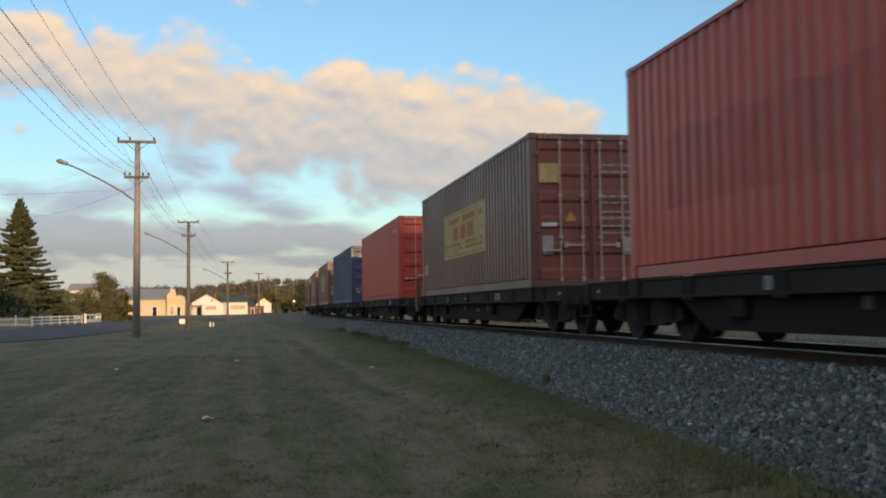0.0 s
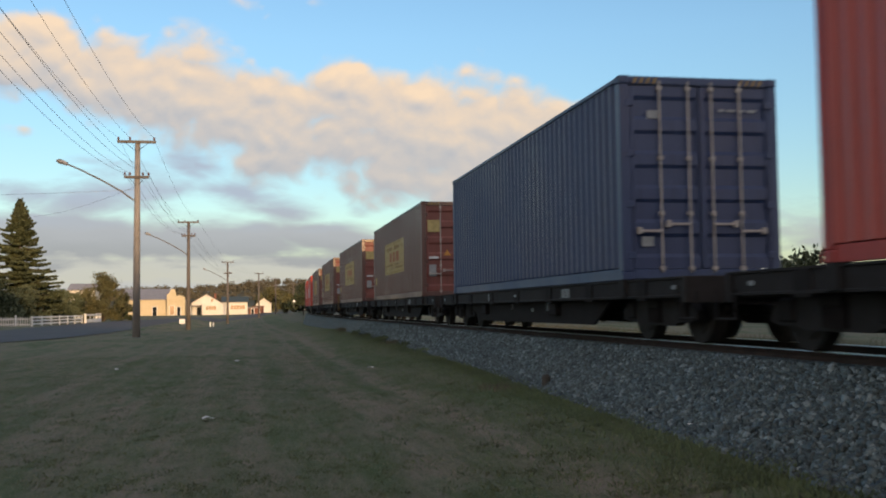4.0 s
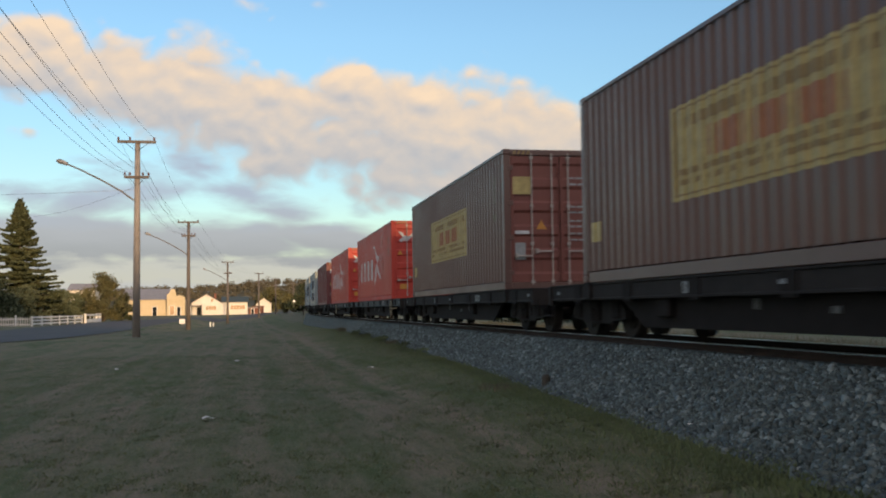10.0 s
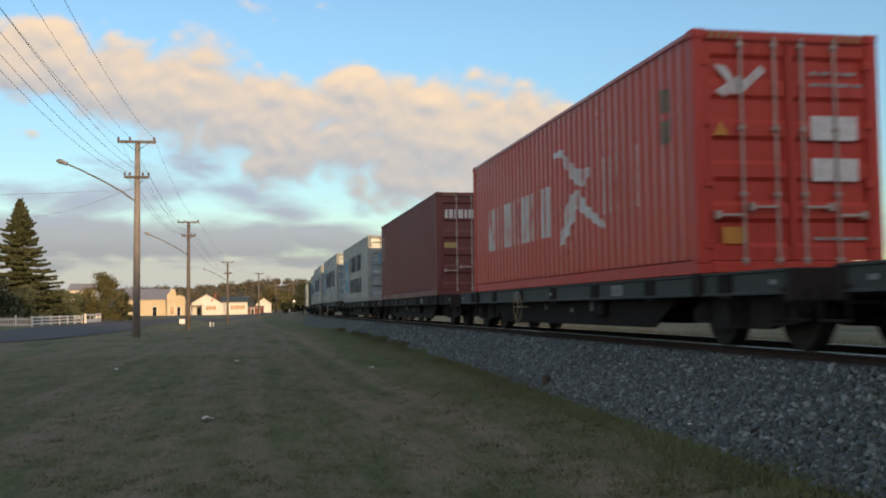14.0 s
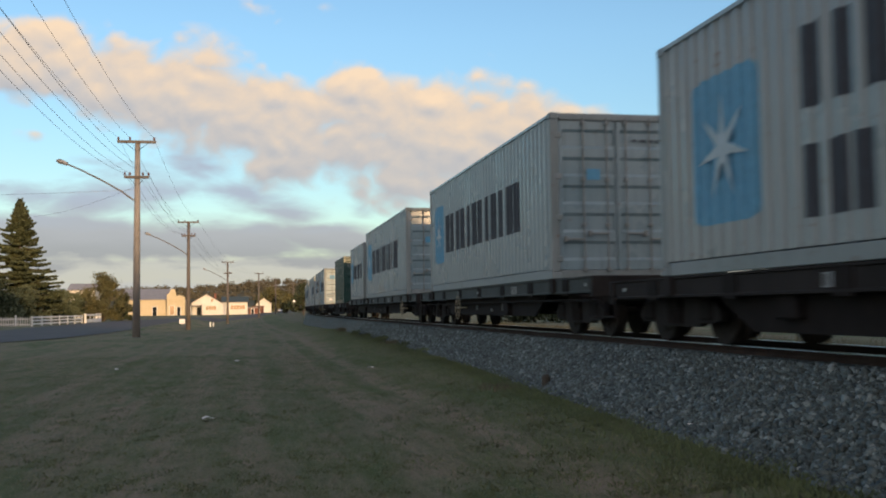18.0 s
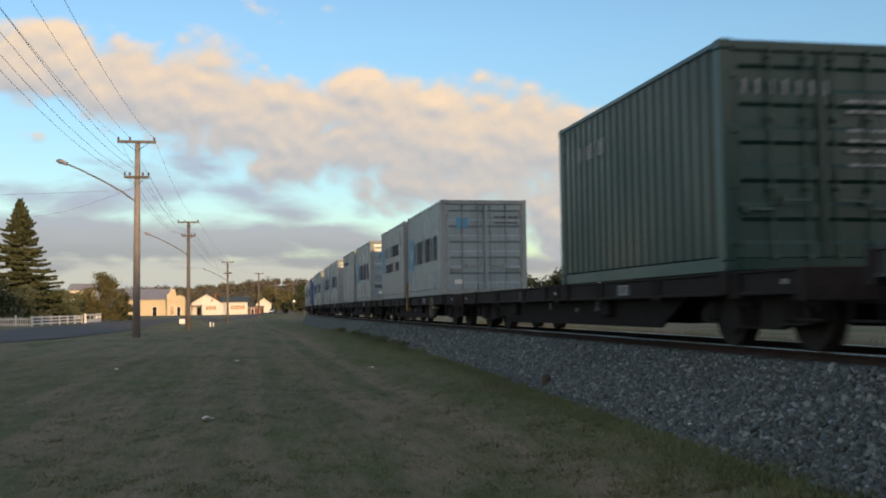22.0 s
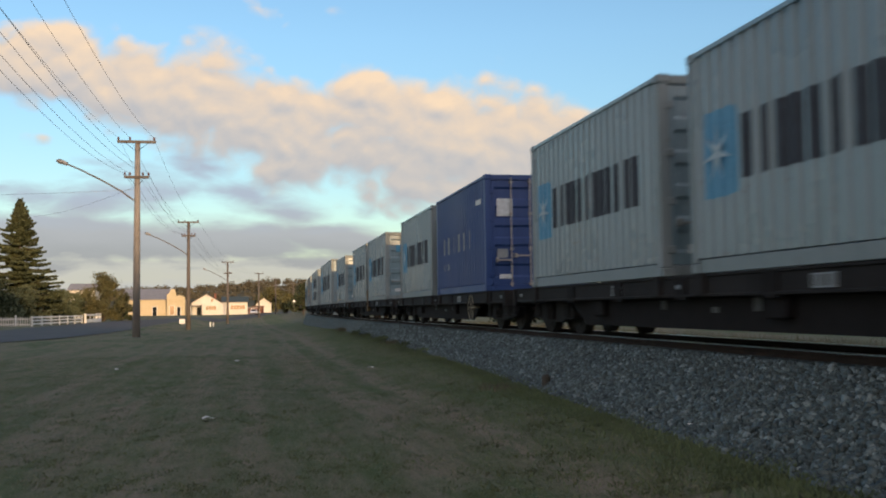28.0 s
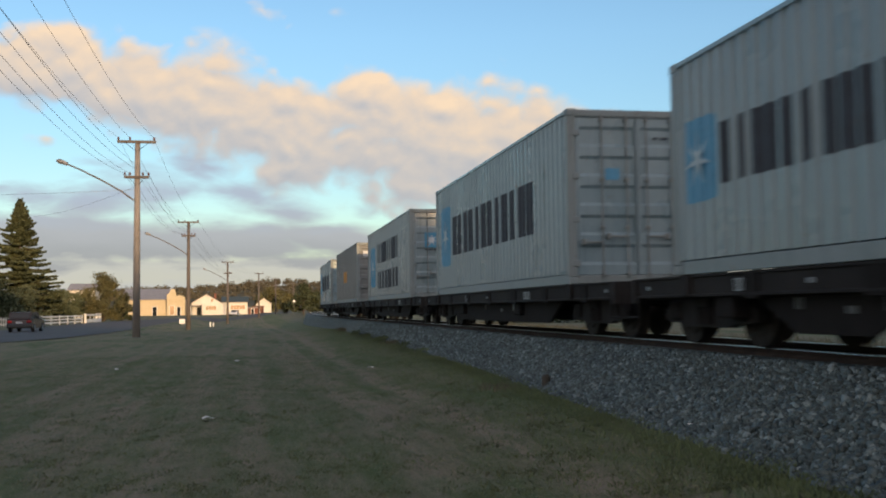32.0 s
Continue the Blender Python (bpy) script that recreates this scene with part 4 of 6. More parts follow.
def marks_brown(root, sides, l, h):
    s = sides[-1]
    y0, y1, z0, z1 = 3.85, 8.7, 0.92, 2.10
    b = Build()
    s.mark(b, y0, y1, z0, z1)
    part("yellow_sign", b, M["yellow_mark"], root, "large yellow sign panel painted on the ribbed side")
    for a, c, d, e in ((0.05, 4.80, 1.11, 1.135), (0.05, 4.80, 0.05, 0.075), (0.05, 0.08, 0.075, 1.11), (4.77, 4.80, 0.075, 1.11)):
        b = Build()
        s.mark(b, y0 + a, y0 + c, z0 + d, z0 + e, 0.009)
        part("sign_border", b, M["brown_mark"], root)
    rng = random.Random(7)
    b = Build()
    for row, (za, zb) in enumerate(((0.88, 1.02), (0.30, 0.38), (0.18, 0.25))):
        y = y0 + 0.25
        while y < y1 - 0.3:
            wd = rng.uniform(0.1, 0.32) if row else 0.17
            s.mark(b, y, min(y1 - 0.2, y + wd), z0 + za, z0 + zb, 0.009)
            y += wd + 0.07
    part("brown_writing", b, M["brown_mark"], root, "rows of brown writing on the sign")
    bars(s, y1 - 0.95, y0 + 0.95, z0 + 0.44, z0 + 0.80, 7, M["red_mark"], root, "red_writing", "bold red writing across the sign", 4, 0.36, 0.009)
    b = Build()
    s.mark(b, l - 0.78, l - 0.36, 0.62, 0.92)
    part("yellow_label", b, M["yellow_mark"], root, "small yellow label low on the side")
    b = Build()
    for k in range(6):
        s.mark(b, 0.78, 0.96, h - 0.55 - 0.1 * k, h - 0.49 - 0.1 * k)
    s.mark(b, 0.72, 1.02, h - 1.45, h - 1.3)
    part("pale_patch", b, M["faint_mark"], root, "faint column of worn writing near the corner post")
    door_marks(root, h, [(-1.02, -0.60, h - 0.95, h - 0.58, "yellow_mark", "yellow_label", "yellow label on the door"), (-0.98, -0.76, 0.62, 0.98, "plate_grey", "data_plate", "pale data plate"),
                         (-0.98, -0.68, 1.16, 1.23, "white_mark", "white_label", "white label"), (0.62, 0.84, 0.62, 0.95, "plate_grey", "data_plate", "pale data plate")])
    tri = Build()
    tri.add([(-0.52, 0.016, 1.26), (-0.30, 0.016, 1.26), (-0.41, 0.016, 1.46)], [(0, 1, 2)])
    part("warning_triangle", tri, M["orange_mark"], root, "orange warning triangle on the door")
    code_lines(root, h, 0.22, 1.0, (h - 0.62, h - 0.75, 1.72, 1.6, 1.42, 1.3, 1.15, 1.02))


def marks_h(root, sides, l, h):
    s = sides[-1]
    # a bird-like white emblem between two rows of pale blocks
    bars(s, 10.7, 5.9, 0.87, 1.77, 7, M["worn_white"], root, "white_marking", "worn white marking on the ribbed side", 11, 0.22)
    bars(s, 3.3, 1.75, 1.0, 1.86, 3, M["worn_white"], root, "white_marking", "worn white marking on the ribbed side", 12, 0.24)
    e = Build()
    # raised wing and body, then the lower wing and the tail below a narrow waist
    s.mark(e, 3.95, 5.85, lambda y: float(np.interp(y, [3.95, 4.09, 4.37, 4.83, 5.08, 5.37, 5.85], [1.68, 1.56, 1.54, 1.75, 1.94, 2.19, 2.22])),
           lambda y: float(np.interp(y, [3.95, 4.14, 4.45, 4.76, 5.36, 5.85], [1.82, 1.81, 1.85, 1.99, 2.31, 2.29])))
    s.mark(e, 3.2, 5.42, lambda y: float(np.interp(y, [3.2, 3.62, 4.25, 4.55, 4.85, 5.2, 5.42], [0.78, 0.88, 1.12, 1.22, 0.95, 0.72, 0.66])),
           lambda y: float(np.interp(y, [3.2, 3.46, 4.03, 4.45, 4.62, 4.99, 5.24, 5.42], [0.86, 0.97, 1.22, 1.52, 1.52, 1.44, 1.14, 0.82])))
    part("white_emblem", e, M["worn_white"], root, "white winged emblem on the ribbed side")
    d = Build()
    for pts in (((-0.95, h - 0.75), (-0.62, h - 0.55), (-0.55, h - 0.62), (-0.80, h - 0.82)), ((-0.75, h - 0.78), (-0.35, h - 0.42), (-0.28, h - 0.5), (-0.6, h - 0.78)), ((-0.95, h - 0.42), (-0.8, h - 0.45), (-0.62, h - 0.68), (-0.72, h - 0.7))):
        d.add([(x, 0.016, z) for x, z in pts], [tuple(range(len(pts)))])
    part("white_emblem", d, M["worn_white"], root, "white winged emblem on the door")
    for z in (h - 1.25, h - 0.85):
        f = Build()
        s.mark(f, 0.75, 1.05, z, z + 0.3)
        part("faint_label", f, M["faint_mark"], root, "faint pale label near the corner post")
    door_marks(root, h, [(0.30, 0.92, 1.62, 1.92, "white_mark", "white_panel", "white panel of small writing"), (0.30, 0.92, 1.12, 1.40, "white_mark", "white_panel", "white panel of small writing"),
                         (-0.90, -0.58, 0.36, 0.56, "orange_mark", "orange_label", "orange label on the door")])
    tri = Build()
    tri.add([(-0.98, 0.016, 1.66), (-0.78, 0.016, 1.66), (-0.88, 0.016, 1.84)], [(0, 1, 2)])
    part("warning_triangle", tri, M["orange_mark"], root, "orange warning triangle on the door")
    code_lines(root, h, 0.3, 1.0, (h - 0.52, h - 0.66, 0.4))


def marks_red(root, sides, l, h):
    s = sides[-1]
    b = Build()
    s.mark(b, 1.0, 1.6, h - 0.55, h - 0.4)
    part("small_writing", b, M["plate_grey"], root, "faint row of pale writing on the side")
    door_marks(root, h, [(0.35, 0.6, 1.75, 1.95, "plate_grey", "white_label", "white label"), (0.35, 0.6, 1.35, 1.55, "plate_grey", "white_label", "white label"), (0.7, 0.95, 1.75, 1.95, "plate_grey", "white_label", "white label"),
                         (0.7, 0.95, 1.35, 1.55, "plate_grey", "white_label", "white label"), (0.3, 0.95, 1.05, 1.2, "plate_grey", "white_label", "white label")])
    code_lines(root, h, 0.3, 1.0, (h - 0.5, h - 0.62))


def marks_red_old(root, sides, l, h):
    s = sides[-1]
    # a darker repainted area with a stepped edge
    b = Build()
    s.mark(b, 0.4, l - 1.2, 0.85, lambda y: 1.85 + 0.05 * math.sin(y * 5) + (0.1 if y < 6 else -0.06))
    part("repaint_patch", b, M["red_dull"], root, "darker repainted band on the faded side")


def marks_navy(root, sides, l, h):
    door_marks(root, h, [(-0.8, -0.62, h - 0.62, h - 0.5, "plate_grey", "white_label", "pale label"), (-0.92, -0.74, 0.48, 0.62, "plate_grey", "white_label", "pale label")])
    code_lines(root, h, 0.3, 0.9, (h - 0.5,))


def marks_maroon(root, sides, l, h):
    d = Build()
    for x0, x1 in ((-0.95, -0.72), (-0.68, -0.42), (-0.38, -0.12)):
        flat_mark(d, x0, x0 + 0.08, h - 0.75, h - 0.5, 0.016)
        flat_mark(d, x0 + 0.12, x1, h - 0.75, h - 0.5, 0.016)
    part("white_marking", d, M["white_mark"], root, "white block marking on the door")
    door_marks(root, h, [(-0.98, -0.6, 1.35, 1.5, "yellow_mark", "yellow_label", "yellow label")])
    s = sides[-1]
    b = Build()
    for i in range(5):
        s.mark(b, l - 0.75, l - 0.4, h - 0.6 - 0.2 * i, h - 0.5 - 0.2 * i)
    part("small_writing", b, M["plate_grey"], root, "column of pale writing at the rear of the side")


def marks_grey40(root, sides, l, h):
    s = sides[-1]
    star_panel(s, l - 1.95, l - 0.75, 0.75, h - 0.6, root)
    bars(s, l - 2.3, 2.0, 1.0, 2.0, 6, M["black_mark"], root, "dark_marking", "bold dark marking along the ribbed side", 3)
    door_marks(root, h, [(-0.55, -0.3, 1.75, 1.95, "sky_mark", "blue_label", "light blue label")])
    code_lines(root, h, 0.3, 0.95, (h - 0.5,), "black_mark")


def marks_grey40_two(root, sides, l, h):
    s = sides[-1]
    star_panel(s, l - 2.5, l - 1.0, 0.55, 2.25, root)
    bars(s, l - 3.4, 2.8, 1.5, 2.3, 6, M["black_mark"], root, "dark_marking", "upper row of bold dark marking", 3)
    bars(s, l - 3.4, 2.8, 0.45, 1.15, 7, M["black_mark"], root, "dark_marking", "lower row of bold dark marking", 9)
    for x0 in (-0.72, 0.22):
        door_marks(root, h, [(x0, x0 + 0.48, 1.65, 2.15, "sky_mark", "blue_label", "light blue square on the door")])
        st = Build()
        pts = star_on(lambda u, v: (x0 + 0.24 + u, 0.011, 1.9 + v), 7, 0.21, 0.07)
        st.add(pts, [tuple(range(len(pts)))])
        part("white_star", st, M["white_mark"], root, "white star on the blue square")
    code_lines(root, h, -0.72, -0.3, (1.56,), "black_mark")
    code_lines(root, h, 0.25, 0.95, (h - 0.5, h - 0.62, 1.56), "black_mark")


def marks_grey20(root, sides, l, h):
    s = sides[-1]
    star_panel(s, l - 1.15, l - 0.3, 0.85, 1.85, root)
    bars(s, l - 1.3, 0.75, 1.0, 1.7, 6, M["black_mark"], root, "dark_marking", "bold dark marking on the ribbed side", 3)
    door_marks(root, h, [(-0.80, -0.45, h - 0.78, h - 0.5, "sky_mark", "blue_label", "light blue label on the door"), (-0.85, -0.6, 0.3, 0.42, "white_mark", "white_label", "white label")])
    code_lines(root, h, 0.3, 0.95, (h - 0.5, h - 0.66), "black_mark")


def marks_grey20_two(root, sides, l, h):
    s = sides[-1]
    bars(s, l - 1.3, 1.3, 1.55, 1.95, 6, M["black_mark"], root, "dark_marking", "upper row of dark marking", 3)
    bars(s, l - 1.3, 1.3, 1.0, 1.32, 7, M["black_mark"], root, "dark_marking", "lower row of dark marking", 9)
    b = Build()
    s.mark(b, l - 0.95, l - 0.4, 1.0, 1.95)
    part("blue_panel", b, M["sky_mark"], root, "faded light blue marking")


def marks_grey20_small(root, sides, l, h):
    bars(sides[-1], l - 0.6, 3.0, h - 0.62, h - 0.45, 9, M["black_mark"], root, "dark_marking", "small row of dark marking near the top", 5)


def marks_green(root, sides, l, h):
    bars(sides[-1], l - 0.9, l - 2.2, h - 0.70, h - 0.47, 6, M["plate_grey"], root, "white_marking", "faint white marking near the top of the side", 6, 0.2)
    d = Build()
    for i in range(7):
        flat_mark(d, -0.95 + 0.17 * i, -0.91 + 0.17 * i, h - 0.62, h - 0.45, 0.016)
    part("white_marking", d, M["plate_grey"], root, "faint white marking on the door")
    code_lines(root, h, 0.35, 1.0, (h - 0.7, h - 0.82, 1.6, 1.48, 1.36, 1.2))


def marks_royal(root, sides, l, h):
    s = sides[-1]
    bars(s, l - 1.0, 1.6, 1.05, 1.5, 9, M["plate_grey"], root, "white_marking", "slim white marking on the blue side", 8, 0.13)
    bars(s, l - 1.0, l - 1.9, 0.62, 0.8, 4, M["plate_grey"], root, "white_marking", "small white marking below", 10, 0.16)
    b = Build()
    s.mark(b, 0.5, 1.1, h - 0.62, h - 0.5)
    part("small_writing", b, M["white_mark"], root, "small white writing near the corner")
    door_marks(root, h, [(-0.95, -0.58, h - 0.95, h - 0.55, "white_mark", "white_panel", "white square on the door"), (-0.95, -0.7, 0.75, 0.95, "plate_grey", "white_label", "pale label"), (-0.9, -0.62, 0.28, 0.38, "white_mark", "white_label", "white label")])


def marks_slate(root, sides, l, h):
    b = Build()
    sides[-1].mark(b, l * 0.45, l * 0.62, 1.1, 1.7)
    part("orange_panel", b, M["orange_mark"], root, "worn orange marking on the side")
    door_marks(root, h, [(-0.9, -0.55, h - 0.7, h - 0.42, "white_mark", "white_panel", "white panel on the door")])


M["red_dull"] = paint("dull_red_repaint", (0.215, 0.028, 0.025), (0.31, 0.062, 0.054), 0.2, 0.4)
L40, L20, HC, HS = 12.192, 6.058, 2.945, 2.64

BOXES = {
    "red_old": container("shipping_container", "faded red ribbed steel shipping container on a flat wagon", L40, HC, M["red_faded"], "containers on the train", marks_red_old),
    "brown": container("shipping_container", "red-brown ribbed shipping container with a yellow sign", L40, HC, M["brown"], "containers on the train", marks_brown, M["brown_door"]),
    "red": container("shipping_container", "plain bright red ribbed shipping container on a flat wagon", L40, HC, M["red"], "containers on the train", marks_red, M["red_door"]),
    "navy": container("shipping_container", "dark navy blue ribbed shipping container on a flat wagon", L40, HC, M["navy"], "containers on the train", marks_navy),
    "emblem": container("shipping_container", "orange-red shipping container with a white winged emblem", L40, HC, M["orange_red"], "containers on the train", marks_h, M["orange_door"]),
    "maroon": container("shipping_container", "dark maroon ribbed shipping container on a flat wagon", L40, HC, M["maroon"], "containers on the train", marks_maroon),
    "grey_two": container("shipping_container", "long pale grey container with two rows of dark marking", L40, HC, M["grey_b"], "containers on the train", marks_grey40_two),
    "grey40": container("shipping_container", "long pale grey container with a blue star panel", L40, HC, M["grey"], "containers on the train", marks_grey40),
    "grey20": container("shipping_container", "short pale grey container with a small blue star panel", L20, HS, M["grey"], "containers on the train", marks_grey20),
    "grey20_two": container("shipping_container", "short worn grey container with two rows of dark marking", L20, HS, M["grey_b"], "containers on the train", marks_grey20_two),
    "grey20_small": container("shipping_container", "short worn grey container, nearly unmarked", L20, HS, M["grey_b"], "containers on the train", marks_grey20_small),
    "green": container("shipping_container", "short dark green ribbed container on a half-empty wagon", L20, HS, M["green"], "containers on the train", marks_green),
    "royal": container("shipping_container", "short royal blue container with white marking", L20, HS, M["royal_blue"], "containers on the train", marks_royal),
    "slate": container("shipping_container", "long slate grey container with a worn orange marking", L40, HC, M["slate"], "containers on the train", marks_slate),
}

for ob in list(scene.objects):
    if ob.name.split(".")[0] in ("brown_writing", "red_writing", "small_writing", "height_stripes", "white_marking", "dark_marking", "pale_patch"):
        ob["kind"] = "stuff"

# the train's load: kind of box and its front's distance along the train
LOAD = [("red_old", 1.16), ("brown", 18.45), ("red", 35.7), ("navy", 53.0), ("brown", 70.2), ("brown", 87.32), ("brown", 104.5), ("brown", 121.75), ("emblem", 139.0), ("emblem", 156.0), ("maroon", 173.15),
        ("grey_two", 190.25), ("grey40", 207.25), ("grey40", 224.15), ("grey20", 237.6), ("green", 247.85), ("grey20", 264.88), ("grey20_two", 271.9), ("grey20", 281.9), ("grey20_small", 289.05),
        ("grey20", 299.15), ("grey20", 306.25), ("grey20", 316.45), ("grey20", 323.4), ("royal", 333.3), ("grey20", 340.2), ("grey20", 350.5), ("grey20", 357.4), ("grey20", 367.75), ("grey40", 378.05),
        ("grey_two", 395.1), ("slate", 412.2), ("grey40", 429.3)]
loads = []
used = set()
for kind, u in LOAD:
    if kind in used:
        ob = copy_thing(BOXES[kind], Matrix())
    else:
        ob, used = BOXES[kind], used | {kind}
    loads.append((ob, u, DECK + (0.12 if 200 < u < 245 else 0.0)))

# ---- flat wagons ----
WHEEL_R = 0.42


def make_bogie(wagon, y, flip):
    bogie = part("bogie", Build().cbox(-0.95, 0.95, -0.2, 0.2, 0.45, 0.70, 0.03), M["dark_steel"], wagon, "grimy black four-wheel bogie", at=pose(0, y, 0))
    for x in (-0.82, 0.82):
        pts = [(-1.25, 0.42), (-1.05, 0.55), (-0.55, 0.62), (0.55, 0.62), (1.05, 0.55), (1.25, 0.42), (1.25, 0.30), (1.06, 0.27), (0.74, 0.27), (0.6, 0.22), (-0.6, 0.22), (-0.74, 0.27), (-1.06, 0.27), (-1.25, 0.30)]
        part("side_frame", Build().prism(pts, "x", x - 0.06, x + 0.06), M["wagon_grey"], bogie)
        for yy in (-0.9, 0.9):
            part("axle_box", Build().cbox(x - 0.10, x + 0.10, yy - 0.16, yy + 0.16, 0.30, 0.56, 0.03), M["dark_steel"], bogie)
        for yy in (-0.14, 0.0, 0.14):
            part("spring", Build().cyl((x * 1.09, yy, 0.26), (x * 1.09, yy, 0.46), 0.055, n=10), M["dark_steel"], bogie)
    for yy in (-0.9, 0.9):
        b = Build().cyl((-0.75, 0, 0), (0.75, 0, 0), 0.07, n=10)
        for x in (-1, 1):
            b.cyl((x * 0.535, 0, 0), (x * 0.66, 0, 0), WHEEL_R, n=28)
            b.cyl((x * 0.505, 0, 0), (x * 0.535, 0, 0), WHEEL_R + 0.028, n=28)
            b.cyl((x * 0.655, 0, 0), (x * 0.675, 0, 0), WHEEL_R * 0.72, n=20)
            for k in range(3):
                a = 2 * math.pi * k / 3
                b.cyl((x * 0.66, 0.22 * math.cos(a), 0.22 * math.sin(a)), (x * 0.69, 0.22 * math.cos(a), 0.22 * math.sin(a)), 0.05, n=8)
        part("wheelset", b, M["wheel"], bogie, "pair of steel wheels on an axle", at=pose(0, yy, WHEEL_R))
    return bogie


M["wheel"] = mottled("worn_wheel_steel", (0.016, 0.0145, 0.0135), (0.034, 0.030, 0.027), 6, 0.8, spec=0.2)


def make_wagon(length, seats, label, guard=None, hand=None, top=0.855, paint_mat="wagon_grey"):
    """A flat container wagon. Its own space has rail level at z = 0 and its leading end at y = 0."""
    w = empty("flat_wagon", label, "rail wagon", "wagons of the train")
    for x in (-1, 1):
        xo, xi = x * 1.16, x * 1.02
        zb, zt, lip = top - 0.26, top, x * 0.025
        sec = [(xi, zb), (xo + lip, zb), (xo + lip, zb + 0.025), (xo, zb + 0.035), (xo, zt - 0.035), (xo + lip, zt - 0.025), (xo + lip, zt), (xi, zt)]
        side = Build().prism(sec, "y", 0.55, length - 0.55)
        sill = part("side_sill", side, M[paint_mat], w, "dusty grey channel side sill" if paint_mat == "wagon_grey" else "green-grey painted channel side sill")
        for y in np.arange(1.9, length - 1.6, 2.2):
            part("rib", Build().cbox(min(xo, xo + x * 0.022), max(xo, xo + x * 0.022), y - 0.16, y + 0.16, top - 0.30, top - 0.012, 0.006), M["dark_steel"], sill)
        for y in (length * 0.3, length * 0.62):
            part("data_plate", Build().box(min(xo + x * 0.002, xo + x * 0.012), max(xo + x * 0.002, xo + x * 0.012), y, y + 0.42, top - 0.21, top - 0.07), M["plate_grey"], sill, "pale lettered data plate")
            rows = Build()
            for k, wide in enumerate((0.05, 0.09, 0.04, 0.08)):
                xs = sorted((xo + x * 0.013, xo + x * 0.016))
                rows.box(xs[0], xs[1], y + 0.02 + 0.10 * k, y + 0.02 + 0.10 * k + wide, top - 0.195, top - 0.085)
            part("plate_writing", rows, M["dull_plate"], sill, "dull stencilled marks on the plate")["kind"] = "stuff"
    fb = [(1.0, top - 0.1), (length - 1.0, top - 0.1), (length - 1.0, top - 0.32), (length - 4.1, top - 0.36), (length - 5.0, top - 0.62), (5.0, top - 0.62), (4.1, top - 0.36), (1.0, top - 0.32)]
    part("centre_sill", Build().prism(fb, "x", -0.28, 0.28), M["dark_steel"], w, "black fish-bellied centre sill")
    for x in (-1, 1):
        low = top - 0.66
        fb2 = [(3.5, top - 0.24), (length - 3.5, top - 0.24), (length - 4.4, low), (4.4, low)]
        part("truss", Build().prism(fb2, "x", x * 0.98 - 0.02, x * 0.98 + 0.02), M["dark_steel"], w, "black skirt of the underframe")
        for y, z, dy, dz in ((length * 0.40, 0.42, 0.05, 0.16), (length * 0.40 + 0.09, 0.42, 0.05, 0.16), (length * 0.46, 0.40, 0.14, 0.07), (length * 0.55, 0.44, 0.04, 0.12), (length * 0.55 + 0.08, 0.44, 0.04, 0.12)):
            part("brake_label", Build().box(x * 1.012 - 0.008, x * 1.012 + 0.008, y, y + dy, z, z + dz), M["dull_plate"], w, "small grimy stencilled plate")
    for y in np.linspace(0.7, length - 0.7, 9):
        part("cross_beam", Build().cbox(-1.03, 1.03, y - 0.08, y + 0.08, top - 0.24, top - 0.02, 0.01), M["dark_steel"], w)
    for y0, y1 in ((0.42, 0.56), (length - 0.56, length - 0.42)):
        part("headstock", Build().cbox(-1.2, 1.2, y0, y1, top - 0.34, top, 0.015), M["wagon_grey"], w, "grey end beam")
    for y0, y1, s in ((-0.02, 0.45, -1), (length - 0.45, length + 0.02, 1)):
        part("coupler", Build().cbox(-0.09, 0.09, y0, y1, 0.56, 0.76, 0.02).cbox(-0.15, 0.15, min(y0, y0 + 0.2) if s < 0 else y1 - 0.2, min(y0, y0 + 0.2) + 0.2 if s < 0 else y1, 0.52, 0.80, 0.03), M["dark_steel"], w, "black coupler head")
        ye = 0.40 if s < 0 else length - 0.40
        pts = [(0.35, ye + s * 0.5 * t, 0.62 - 0.34 * math.sin(math.pi * min(1, t * 1.05)) ) for t in np.linspace(0, 0.8, 9)]
        part("air_hose", Build().tube(pts, 0.028), M["rubber"], w, "hanging black air hose")
        part("step", Build().cbox(-1.2, -1.16, ye - 0.25, ye + 0.25, 0.32, 0.35, 0.006).box(-1.19, -1.17, ye - 0.24, ye - 0.21, 0.32, 0.66).box(-1.19, -1.17, ye + 0.21, ye + 0.24, 0.32, 0.66), M["dark_steel"], w)
    for y in (length * 0.42, length * 0.58):
        part("brake_cylinder", Build().cyl((-0.75, y, 0.52), (-0.75, y + 0.55, 0.52), 0.16, n=14), M["dark_steel"], w)
    part("brake_rod", Build().cyl((-0.62, 2.6, 0.40), (-0.62, length - 2.6, 0.40), 0.022, n=6), M["dark_steel"], w)
    part("air_pipe", Build().tube([(-1.08, 0.6, 0.58), (-1.08, 2.4, 0.60), (-1.10, length * 0.5, 0.60), (-1.08, length - 2.4, 0.60), (-1.08, length - 0.6, 0.58)], 0.02), M["dark_steel"], w)
    for y in (length * 0.36, length * 0.68):
        part("gear_box", Build().cbox(-1.10, -0.86, y, y + 0.42, 0.34, 0.60, 0.02), M["dark_steel"], w)
    for x in (-1.187, 1.187):
        for y in (0.75, length * 0.5, length - 1.05):
            part("reflector", Build().box(x - 0.004, x + 0.004, y, y + 0.10, top - 0.16, top - 0.11), M["plate_grey"], w, "small pale reflector plate")
